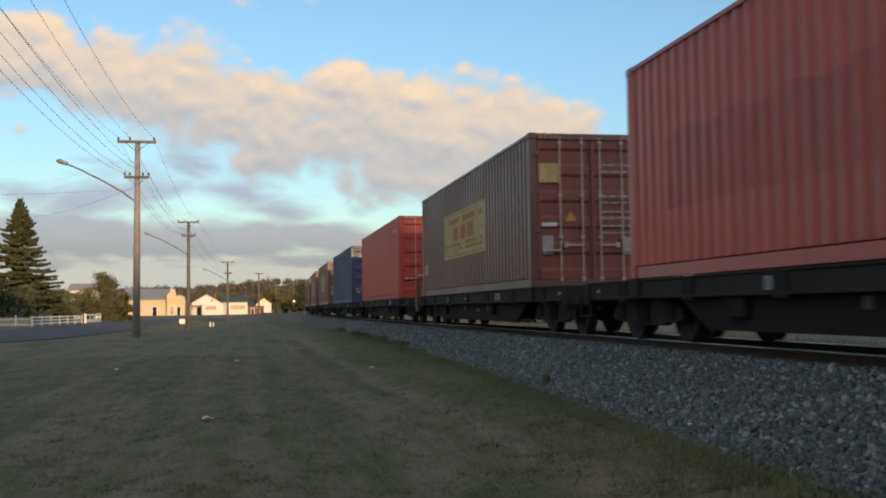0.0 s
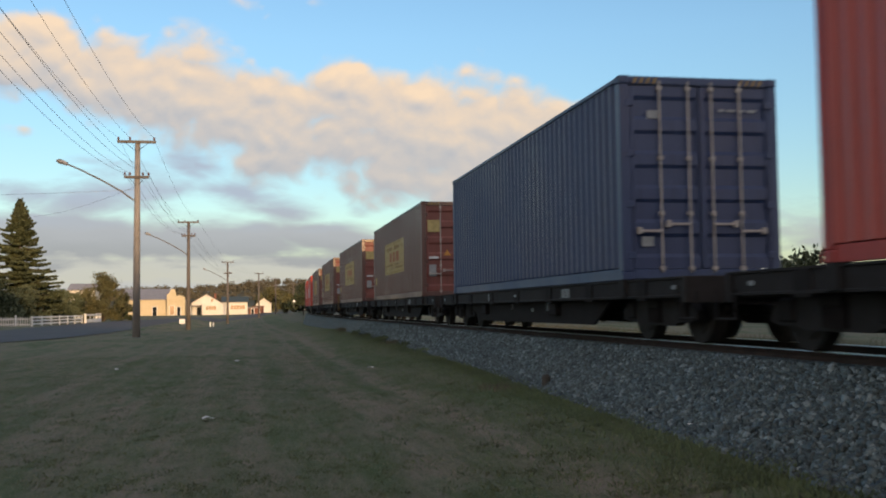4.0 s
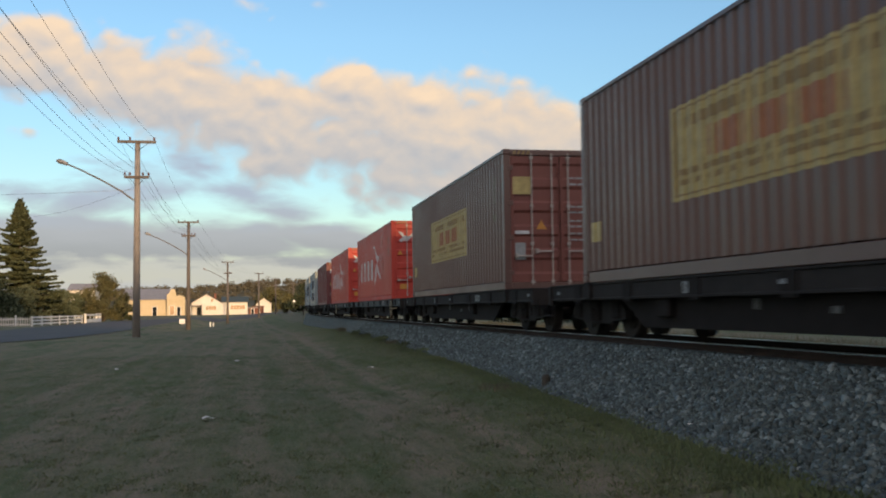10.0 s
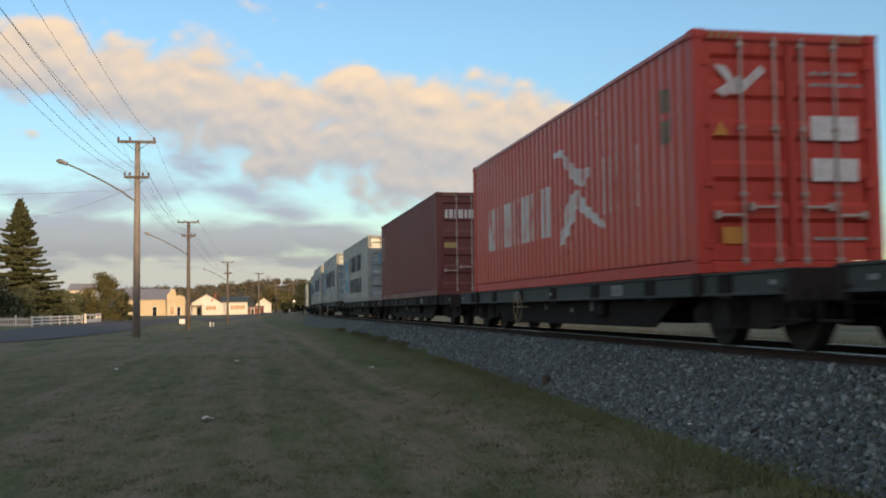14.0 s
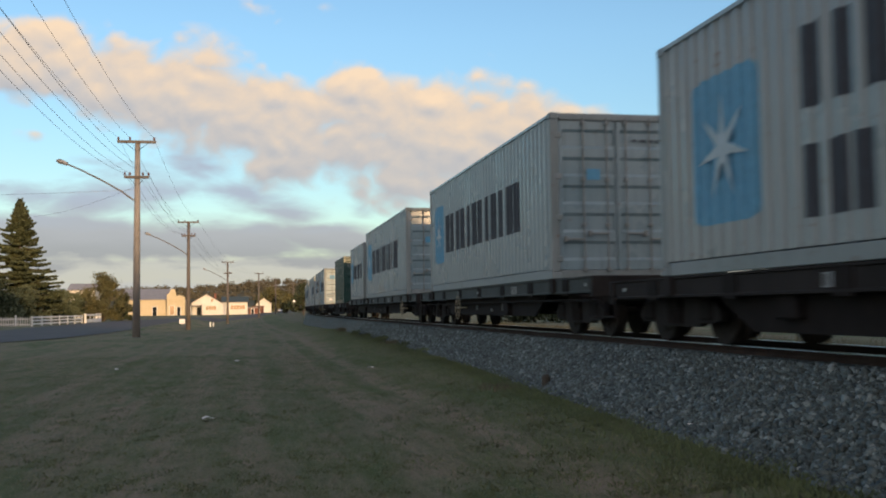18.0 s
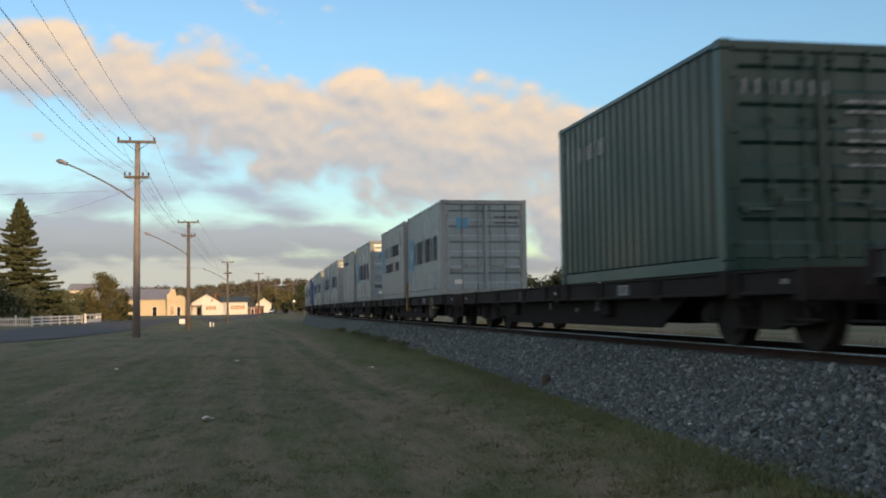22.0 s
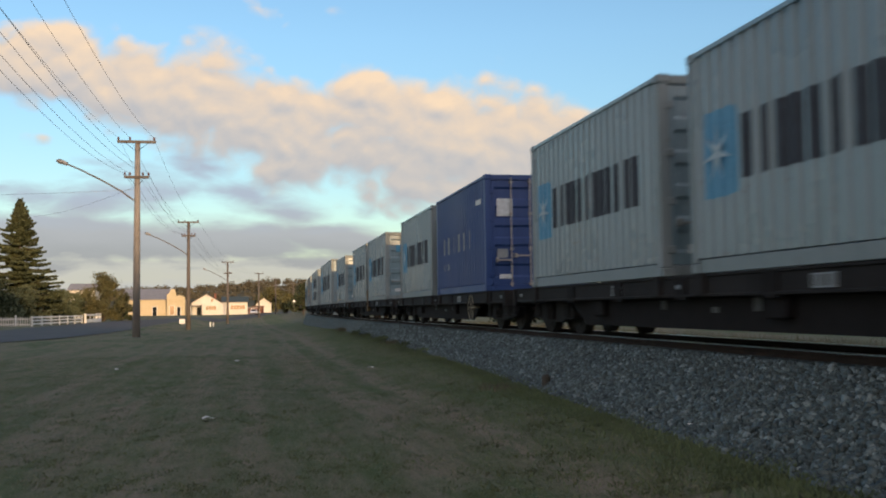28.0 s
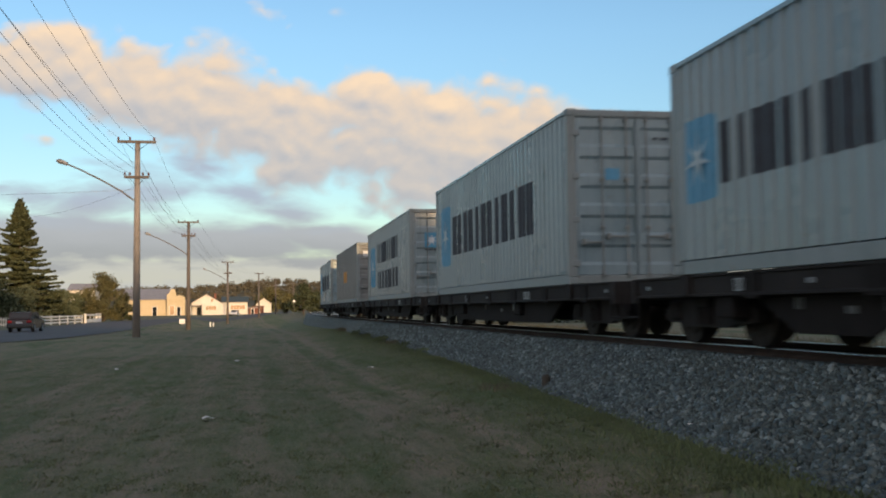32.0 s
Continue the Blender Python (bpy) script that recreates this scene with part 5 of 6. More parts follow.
    for y in seats:
        for x in (-1.13, 1.13):
            part("twist_lock", Build().cbox(x - 0.09, x + 0.09, y - 0.11, y + 0.11, top - 0.25, top + 0.012, 0.008), M["wagon_grey"], w, "corner lock bracket")
    if hand is not None:
        wheel = Build().ring((-1.235, hand, 0.50), "x", 0.29, 0.009)
        for k in range(3):
            a = math.pi * k / 3
            wheel.cyl((-1.235, hand - 0.29 * math.cos(a), 0.50 - 0.29 * math.sin(a)), (-1.235, hand + 0.29 * math.cos(a), 0.50 + 0.29 * math.sin(a)), 0.006, n=6)
        wheel.cyl((-1.24, hand, 0.50), (-1.0, hand, 0.50), 0.02, n=8)
        part("hand_brake_wheel", wheel, M["pale_steel"], w, "thin worn cream spoked hand-brake wheel")
    if guard is not None:
        g = Build().cbox(-1.22, -1.08, guard - 0.10, guard + 0.10, top - 0.46, top + 0.50, 0.02).cbox(-1.235, -1.06, guard - 0.12, guard + 0.12, top + 0.18, top + 0.34, 0.012)
        part("brake_stand", g, M["yellow_steel"], w, "yellow brake stand on the wagon's side")
    for k, y in enumerate((2.1, length - 2.1)):
        make_bogie(w, y, k)
    return w


S40, S20 = (2.57, 14.53), (2.1, 7.9, 9.2, 15.0)
PLAIN = "dusty grey and black container flat wagon"
W40 = make_wagon(17.1, S40, PLAIN)
W40G = make_wagon(17.1, S40, "grey and black flat wagon with a yellow brake stand", guard=16.05)
W40F = make_wagon(17.1, S40, "grey and black flat wagon with a cream hand-brake wheel", hand=2.6, paint_mat="sill_green")
W40R = make_wagon(17.1, S40, "grey and black flat wagon with a cream hand-brake wheel", hand=10.7, paint_mat="sill_green")
W20 = make_wagon(17.0, S20, "grey and black flat wagon for two short containers")
W20F = make_wagon(17.0, S20, "two-container flat wagon with a cream hand-brake wheel", hand=3.6)
W20G = make_wagon(17.0, S20, "two-container flat wagon with a yellow brake stand", guard=8.5)
W20B = make_wagon(17.0, S20, "two-container flat wagon with yellow brake stand and wheel", guard=8.5, hand=3.6)
W60 = make_wagon(23.9, (2.4, 14.2, 15.8, 21.7), "long grey and black flat wagon for three units", hand=3.4, top=0.974, paint_mat="sill_green")
W40H = make_wagon(17.1, S40, "tall grey and black flat wagon with a hand-brake wheel", hand=10.7, top=0.974, paint_mat="sill_green")
W10 = make_wagon(10.1, (2.2, 7.9), "short grey and black flat wagon")
CARS = [(W40, u - 2.46) for u in (1.16, 35.7, 53.0, 70.2, 104.5, 121.75, 173.15, 190.25, 378.05, 395.1, 412.2, 429.3)]
CARS += [(W40G, u - 2.46) for u in (18.45, 87.32)]
CARS += [(W40F, 139.0 - 2.46)]
CARS += [(W40R, 156.0 - 2.46), (W40H, 207.25 - 2.46)]
CARS += [(W60, 221.8)]
CARS += [(W20, u - 2.0) for u in (247.85, 281.9, 299.15, 316.45)]
CARS += [(W20F, u - 2.0) for u in (333.3,)]
CARS += [(W20G, 350.5 - 2.0), (W20B, 264.88 - 2.0)]
CARS += [(W10, 365.65)]
wagons = []
used = set()
for src, u in CARS:
    if src.name in used:
        ob = copy_thing(src, Matrix())
    else:
        ob = src
        used.add(src.name)
    wagons.append((ob, u, src))
# ---- sky sheets far ahead ----
def sky_sheet(name, label, mat, d):
    k = d / 1794.0 * 1000 / SHEET
    w, h0, h1 = 2.2 * SHEET, -0.12 * SHEET, 0.75 * SHEET
    b = Build().add([(-w, h0, 0), (w, h0, 0), (w, h1, 0), (-w, h1, 0)], [(0, 1, 2, 3)])
    ob = part(name, b, mat)
    ob.scale = (k, k, k)
    return tagged(ob, label, "cloud", kind="structure")


def sheet_pose(d, dx, dy):
    """The pose of a sheet d metres ahead, shifted by dx to the right and dy downwards in thousandths of the picture's unit."""
    k = d / 1794.0
    return VIEW @ Matrix.Translation((dx * k, -dy * k, -d))


cloud_far = sky_sheet("cloud_bank", "flat grey evening cloud bank low in the sky", M["cloud_bank"], 3900)
cloud_near = sky_sheet("cloud", "peach and grey sunset cloud in a blue sky", M["cloud"], 3600)


# ---- trees and shrubs ----
def quads_at(P, size, rng, squash=1.0, up=0.0):
    """Small bent leaf sprays at points P, in random turns."""
    n = len(P)
    a = rng.normal(size=(n, 3))
    a[:, 2] = a[:, 2] * squash
    a /= np.linalg.norm(a, axis=1, keepdims=True)
    b = rng.normal(size=(n, 3))
    b -= a * np.sum(a * b, axis=1, keepdims=True)
    b /= np.linalg.norm(b, axis=1, keepdims=True)
    s = (size * rng.uniform(0.6, 1.4, n))[:, None]
    a, b = a * s, b * s * 0.55
    V = np.stack([P - a, P + b, P + a, P - b], 1).reshape(-1, 3)
    F = np.arange(4 * n).reshape(n, 4)
    return V, F


def leafy(name, label, x, y, height, spread, mat, seed, category="tree", clumps=26, per=150, leaf=0.16, trunk=True, flat=1.0, low=0.15, z=None):
    """A broad-leaved tree or shrub: trunk, limbs, and a ragged crown of leaf sprays in clumps."""
    rng = np.random.default_rng(seed)
    rr = random.Random(seed)
    z0 = float(ground_z(x, y)) if z is None else z
    root = empty(name, label, category)
    root.location = (x, y, z0)
    centres = []
    b = Build()
    top = height * 0.45
    if trunk:
        b.cyl((0, 0, -0.2), (0.05 * spread, 0, top), 0.045 * height * 0.5, 0.02 * height * 0.5, n=9)
    for i in range(clumps):
        t = low + (1 - low) * (i + rr.random()) / clumps
        r = spread * math.sqrt(max(0.02, 1 - (2 * (t - 0.42)) ** 2 * 0.75)) * rr.uniform(0.25, 0.95)
        a = rr.uniform(0, 2 * math.pi)
        c = Vector((r * math.cos(a), r * math.sin(a) * flat, height * t * rr.uniform(0.88, 1.0)))
        centres.append(c)
        if i % 2 == 0:
            b.cyl((0, 0, min(top, c.z * 0.5)), c, 0.012 * height, 0.004 * height, n=5)
    if b.v:
        part("trunk", b, M["bark"], root)
    P = []
    for c in centres:
        k = int(per * rr.uniform(0.6, 1.3))
        rad = spread * rr.uniform(0.22, 0.40)
        q = rng.normal(size=(k, 3))
        q /= np.linalg.norm(q, axis=1, keepdims=True)
        q *= rad * np.abs(rng.normal(0.62, 0.34, (k, 1)))
        q[:, 2] *= 0.75
        P.append(q + np.array(c))
    P = np.concatenate(P)
    P = P[P[:, 2] > 0.02]
    V, F = quads_at(P, leaf, rng)
    part("crown", raw_mesh("crown", V, F, mat), None, root)
    return root


def conifer(x, y, height, spread, mat, seed, label):
    """A tall fir: trunk, whorls of drooping boughs clothed in needle sprays."""
    rng = np.random.default_rng(seed)
    rr = random.Random(seed)
    root = empty("conifer", label, "tree")
    root.location = (x, y, float(ground_z(x, y)))
    part("trunk", Build().cyl((0, 0, -0.2), (0, 0, height), 0.28, 0.02, n=10), M["bark"], root)
    boughs = Build()
    P = []
    z = height * 0.05
    while z < height * 0.985:
        t = z / height
        reach = spread * (1 - t) ** 0.92 * (1.0 if t > 0.12 else 0.85)
        turn = rr.uniform(0, 2 * math.pi)
        count = rr.randint(9, 11)
        for k in range(count):
            a = turn + 2 * math.pi * (k + rr.uniform(-0.3, 0.3)) / count
            zz = z + height * rr.uniform(-0.018, 0.018)
            r = reach * rr.choice((0.62, 0.8, 0.92, 1.0, 1.06, 1.16)) * rr.uniform(0.92, 1.06) + 0.12
            tip = Vector((r * math.cos(a), r * math.sin(a), zz - 0.10 * r + 0.12 * rr.random()))
            boughs.cyl((0, 0, zz), tip, 0.035 * (1 - t) + 0.008, 0.006, n=4, caps=False)
            n = int(50 + 105 * r)
            u = rng.uniform(0.10, 1.04, n)
            q = np.array([0, 0, zz])[None] * (1 - u[:, None]) + np.array(tip)[None] * u[:, None]
            wdt = 0.24 * r * (1.08 - u) + 0.05
            side = np.array([-math.sin(a), math.cos(a), 0])
            q = q + side * (rng.uniform(-1, 1, n) * wdt)[:, None]
            q[:, 2] += rng.uniform(-0.16, 0.06, n) - 0.16 * np.sin(u * 3) + 0.16 * u ** 4
            P.append(q)
        z += height * 0.037 * rr.uniform(0.85, 1.2) * (1.0 if t < 0.8 else 0.7)
    part("bough_frame", boughs, M["bark"], root)
    V, F = quads_at(np.concatenate(P), 0.15, rng, 0.35)
    part("needles", raw_mesh("needles", V, F, mat), None, root)
    return root


conifer(-28.5, 135.0, 15.8, 6.5, M["needles"], 3, "tall dark green fir tree behind a white fence")
for i, (x, y, h, s, mat, lab) in enumerate([
        (-29.4, 121.0, 5.6, 3.4, "leaves_dark", "dense dark green shrub beside the fir"), (-28.6, 121.5, 3.2, 1.8, "leaves", "bushy green shrub behind the white fence"),
        (-31.9, 128.0, 6.2, 3.6, "leaves_dark", "dense dark green shrub beside the fir"), (-27.4, 122.5, 3.6, 2.2, "leaves", "bushy green shrub behind the white fence"),
        (-27.0, 130.0, 4.6, 2.6, "leaves", "dense green shrub behind the fence"), (-26.6, 140.0, 4.6, 2.6, "leaves", "dense green shrub behind the fence"),
        (-26.6, 149.0, 4.4, 2.6, "leaves", "dense green shrub behind the fence"), (-22.9, 168.0, 7.4, 3.7, "leaves_dry", "olive green garden tree beside the road"),
        (-26.0, 172.0, 4.6, 2.2, "leaves_dark", "dark leafy shrub by the driveway"), (-26.8, 158.0, 4.6, 2.6, "leaves", "dense green shrub behind the fence"), (-21.2, 178.0, 4.0, 1.9, "leaves_dark", "dark leafy shrub by the driveway"), (-39.4, 190.0, 8.6, 4.0, "leaves_dry", "broad olive tree behind the gardens")]):
    leafy("tree" if h > 5.5 else "shrub", lab, x, y, h, s, M[mat], 40 + i, "tree" if h > 5.5 else "shrub", 30, 380, 0.15, True, 1.0, 0.06)
# shrubs on the far side of the line
for i in range(16):
    t = i / 15
    x, y = 24 + 17 * t, 92 - 36 * t
    leafy("shrub", "dark hedge shrub beyond the railway", x + (i % 3) * 0.8, y + (i % 2) * 2, 3.6 + 1.1 * ((i * 7) % 5) / 4, 2.9, M["leaves_dark"], 80 + i, "shrub", 20, 130, 0.18, True, 1.0, 0.08)
# trees by the road further on
for i, (x, y, h, s, mat) in enumerate([(7.4, 400, 9.6, 4.6, "leaves_dry"), (10.4, 408, 8.6, 4.2, "leaves_dry"), (14.2, 282, 8.6, 3.6, "leaves_dark"), (11.4, 326, 6.6, 3.1, "leaves_dry"), (17.0, 300, 6.5, 3.4, "leaves_dark"), (4.6, 410, 7.5, 4.0, "leaves_dry"), (22.0, 330, 7.0, 4.0, "leaves_dark")]):
    leafy("tree", "round-headed roadside tree near the houses", x, y, h, s, M[mat], 120 + i, "tree", 26, 120, 0.35)


def far_woods():
    """Wooded ridge on the skyline: thousands of crowns as clumps."""
    rng = np.random.default_rng(77)
    n = 1500
    x = rng.uniform(-420, 520, n)
    y = rng.uniform(560, 860, n)
    ridge = 3 + 14 * np.clip((y - 540) / 240, 0, 1) * (0.85 + 0.25 * np.sin(x / 60 + 1) + 0.1 * np.sin(x / 17))
    ridge *= np.clip(1.15 - np.abs(x + 20) / 900, 0.5, 1.2)
    P, S = [], []
    for i in range(n):
        r = rng.uniform(2.5, 5.5)
        k = 150
        q = rng.normal(size=(k, 3))
        q /= np.linalg.norm(q, axis=1, keepdims=True)
        q *= r * rng.uniform(0.5, 1.05, (k, 1))
        q[:, 2] = np.abs(q[:, 2]) * rng.uniform(0.7, 1.3)
        P.append(q + np.array([x[i], y[i], ridge[i]]))
    V, F = quads_at(np.concatenate(P), 0.55, rng)
    tagged(new("far_woods", raw_mesh("far_woods", V, F, M["woods"])), "distant wooded ridge of olive trees", "woods", kind="stuff")
    # the hill below the trees
    xs, ys = np.linspace(-900, 900, 61), np.linspace(520, 1000, 25)
    X, Y = np.meshgrid(xs, ys)
    Z = 1 + 15 * np.clip((Y - 530) / 260, 0, 1) * (0.85 + 0.25 * np.sin(X / 60 + 1) + 0.1 * np.sin(X / 17)) * np.clip(1.15 - np.abs(X + 20) / 900, 0.3, 1.2)
    i = np.arange(X.size).reshape(X.shape)
    F = np.stack([i[:-1, :-1], i[:-1, 1:], i[1:, 1:], i[1:, :-1]], -1).reshape(-1, 4)
    tagged(new("backdrop_hill", raw_mesh("backdrop_hill", np.stack([X, Y, Z], -1).reshape(-1, 3), F, M["hill"], True)), "low distant hill under the woods", "hill", kind="structure")


M["hill"] = mottled("distant_scrub", (0.05, 0.055, 0.025), (0.10, 0.09, 0.045), 0.03, 0.95)
far_woods()


# unseen ridge added behind the camera to shade the foreground; its dip is shaped to pass sun to the line further on
def ridge_behind():
    xs = np.linspace(-420, 420, 421)
    top = np.interp(xs, [60, 65, 67.5, 76, 80, 96, 101, 110], [50, 50, 42.5, 42.5, 37.2, 37.2, 44, 46]) + 0.5 * np.sin(xs / 7)
    vs, fs = [], []
    prof = ((-480, 0.0), (-380, 0.7), (-306, 0.97), (-300, 1.0), (-292, 0.95), (-240, 0.45), (-190, 0.0))
    for x, h in zip(xs, top):
        vs += [(x, y, h * k) for y, k in prof]
    n = len(prof)
    for a in range(len(xs) - 1):
        for c in range(n - 1):
            fs.append((a * n + c, (a + 1) * n + c, (a + 1) * n + c + 1, a * n + c + 1))
    tagged(new("backdrop_ridge", raw_mesh("backdrop_ridge", vs, fs, M["hill"], True)), "unseen ridge added to shade the foreground", "hill", kind="structure")


ridge_behind()


# ---- utility poles and wires ----
def utility_pole(x, y, h, seed, lamp, label, arms=((0.0, 2.1), (-2.0, 1.35)), lean=0.0):
    z0 = float(ground_z(x, y))
    root = empty("utility_pole", label, "utility pole", "poles along the road")
    root.location = (x, y, z0)
    part("shaft", Build().cyl((0, 0, -0.3), (lean, 0, h), 0.225, 0.145, n=14), M["pole_grey"] if seed == 0 else M["pole_wood"], root, smooth=True)
    spots = []
    for dz, wdt in arms:
        z = h + dz - 0.08
        arm = part("crossarm", Build().cbox(-wdt / 2, wdt / 2, -0.23, -0.11, z - 0.075, z + 0.075, 0.008), M["pole_wood"], root)
        xs = (-0.95, -0.35, 0.9) if dz == 0 else (-0.95, -0.55, 0.5, 0.95)
        for u in xs:
            ux = u * wdt / 2
            part("insulator", Build().cyl((ux, -0.17, z + 0.06), (ux, -0.17, z + 0.13), 0.025, n=6).cyl((ux, -0.17, z + 0.13), (ux, -0.17, z + 0.27), 0.075, 0.045, n=8), M["insulator"], arm)
            spots.append((x + ux, y - 0.17, z0 + z + 0.22))
        for s in (-1, 1):
            part("brace", Build().cyl((s * wdt * 0.3, -0.13, z - 0.05), (0, -0.13, z - 0.55), 0.015, n=5), M["dark_steel"], arm)
    if lamp:
        z = h - 3.38
        pts = [(-0.15, -0.1, z), (-0.9, -0.1, z + 0.55), (-1.9, -0.1, z + 1.12), (-3.0, -0.1, z + 1.68), (-3.8, -0.1, z + 2.02)]
        arm = part("lamp_arm", Build().tube(pts, 0.045, 8), M["lamp_arm"], root, "long sloping tubular lamp arm")
        hd = Build().cyl((-3.7, -0.1, z + 2.0), (-4.15, -0.1, z + 2.16), 0.10, 0.14, n=10).cyl((-4.15, -0.1, z + 2.16), (-4.3, -0.1, z + 2.19), 0.14, 0.05, n=10)
        part("lamp_head", hd, M["lamp_alu"], arm, "pale street lamp head")
    return root, spots


POLES = [(-6.28, 59.0, 11.06, True, 0.03), (-6.2, 106.0, 11.0, True, 0.0), (-4.0, 184.0, 11.0, True, 0.0), (2.0, 255.0, 11.0, False, 0.0), (7.4, 309.0, 10.6, False, 0.0), (15.0, 366.0, 10.5, False, 0.0)]
spots = []
for i, (x, y, h, lamp, lean) in enumerate(POLES):
    spots.append(utility_pole(x, y, h, i, lamp, "weathered timber utility pole with crossarms" + (" and a street lamp" if lamp else ""), ((0.0, 2.1), (-1.4 if i == 1 else -2.0, 1.35)), lean)[1])
BACK_POLE = (-5.75, 12.17, 10.6)
back_spots = utility_pole(*BACK_POLE, 9, False, "weathered timber utility pole with crossarms")[1]


def wire(p, q, sag, r=0.0075):
    pts = []
    for t in np.linspace(0, 1, 25):
        c = Vector(p) * (1 - t) + Vector(q) * t
        c.z -= sag * 4 * t * (1 - t)
        pts.append(c)
    return tagged(part("overhead_wire", Build().tube(pts, r, 5), M["cable"]), "thin dark overhead wire strung between poles", "wire", "overhead wires")


# the near span's ends on the pole beside the camera, and their sag, in the order of the insulators
NEAR = [(-6.70, 10.55, 0.8), (-5.71, 10.85, 0.8), (-4.80, 10.70, 0.98), (-6.33, 8.54, 0.96), (-6.07, 8.5, 0.8), (-5.72, 8.5, 0.8), (-5.67, 9.1, 0.84)]
for p, (x, z, sag) in zip(spots[0], NEAR):
    wire((x, 12.0, z), p, sag)
chain = spots
for a, b in zip(chain, chain[1:]):
    for p, q in zip(a, b):
        wire(p, q, 0.9, 0.008)
wire((-6.3, 58.9, 8.3), (-40.0, 62.0, 8.6), 0.5)
wire((-6.3, 58.9, 8.5), (-19.9, 100.0, 10.44), 0.3)


# ---- fence, houses, small roadside things ----
def rail_fence():
    root = empty("fence", "low white-painted three-rail timber fence along the road", "fence")
    ys = np.linspace(115.5, 140.0, 7)
    fx = np.interp(ys, [115, 140], [-23.1, -21.75])
    for k, (x, y) in enumerate(zip(fx, ys)):
        z = float(ground_z(x, y))
        part("post", Build().cbox(x - 0.08, x + 0.08, y - 0.08, y + 0.08, z - 0.2, z + 1.12, 0.012), M["white_paint"], root)
        if k:
            x0, y0 = fx[k - 1], ys[k - 1]
            for h in (0.28, 0.63, 0.98):
                part("board", Build().prism([(x0 + 0.085, y0), (x + 0.085, y), (x + 0.125, y), (x0 + 0.125, y0)], "z", z + h - 0.09, z + h + 0.09), M["white_paint"], root)
    return root


def gate():
    root = empty("gate", "white timber driveway gate with a solid lower panel", "gate")
    root.location = (0, 0, 0)
    for x, y in ((-21.5, 141.0), (-21.3, 149.5), (-22.0, 158.0)):
        part("post", Build().cbox(x - 0.13, x + 0.13, y - 0.13, y + 0.13, -0.2, 1.3, 0.02), M["white_paint"], root)
    for (xa, ya), (xb, yb) in (((-21.5, 141.0), (-21.3, 149.5)), ((-21.3, 149.5), (-22.0, 158.0))):
        for z0, z1 in ((0.08, 0.55), (1.0, 1.2)):
            part("board", Build().prism([(xa + 0.10, ya), (xb + 0.10, yb), (xb + 0.15, yb), (xa + 0.15, ya)], "z", z0, z1), M["white_paint"], root)
        for t in (0.33, 0.66):
            x, y = xa + (xb - xa) * t, ya + (yb - ya) * t
            part("upright", Build().box(x + 0.09, x + 0.14, y - 0.2, y + 0.2, 0.55, 1.0), M["white_paint"], root)


def picket_fence():
    root = empty("picket_fence", "weathered white picket fence half hidden by shrubs", "fence")
    n = 34
    for k in range(n):
        t = k / (n - 1)
        x, y = -32.2 + 8.8 * t, 119.5 - 3.4 * t
        z = float(ground_z(x, y))
        tall = k % 8 == 3
        w = 0.085 if tall else 0.05
        part("post" if tall else "picket", Build().cbox(x - w, x + w, y - 0.03, y + (0.06 if tall else 0.0), z - 0.1, z + (1.22 if tall else 0.98 + 0.03 * (k % 2)), 0.01), M["white_paint"] if tall else M["pale_wall"], root)
    for h in (0.22, 0.80):
        part("rail", Build().prism([(-32.2, 119.5), (-23.4, 116.1), (-23.4, 116.15), (-32.2, 119.55)], "z", h - 0.05, h + 0.05), M["pale_wall"], root)


rail_fence()
gate()
picket_fence()


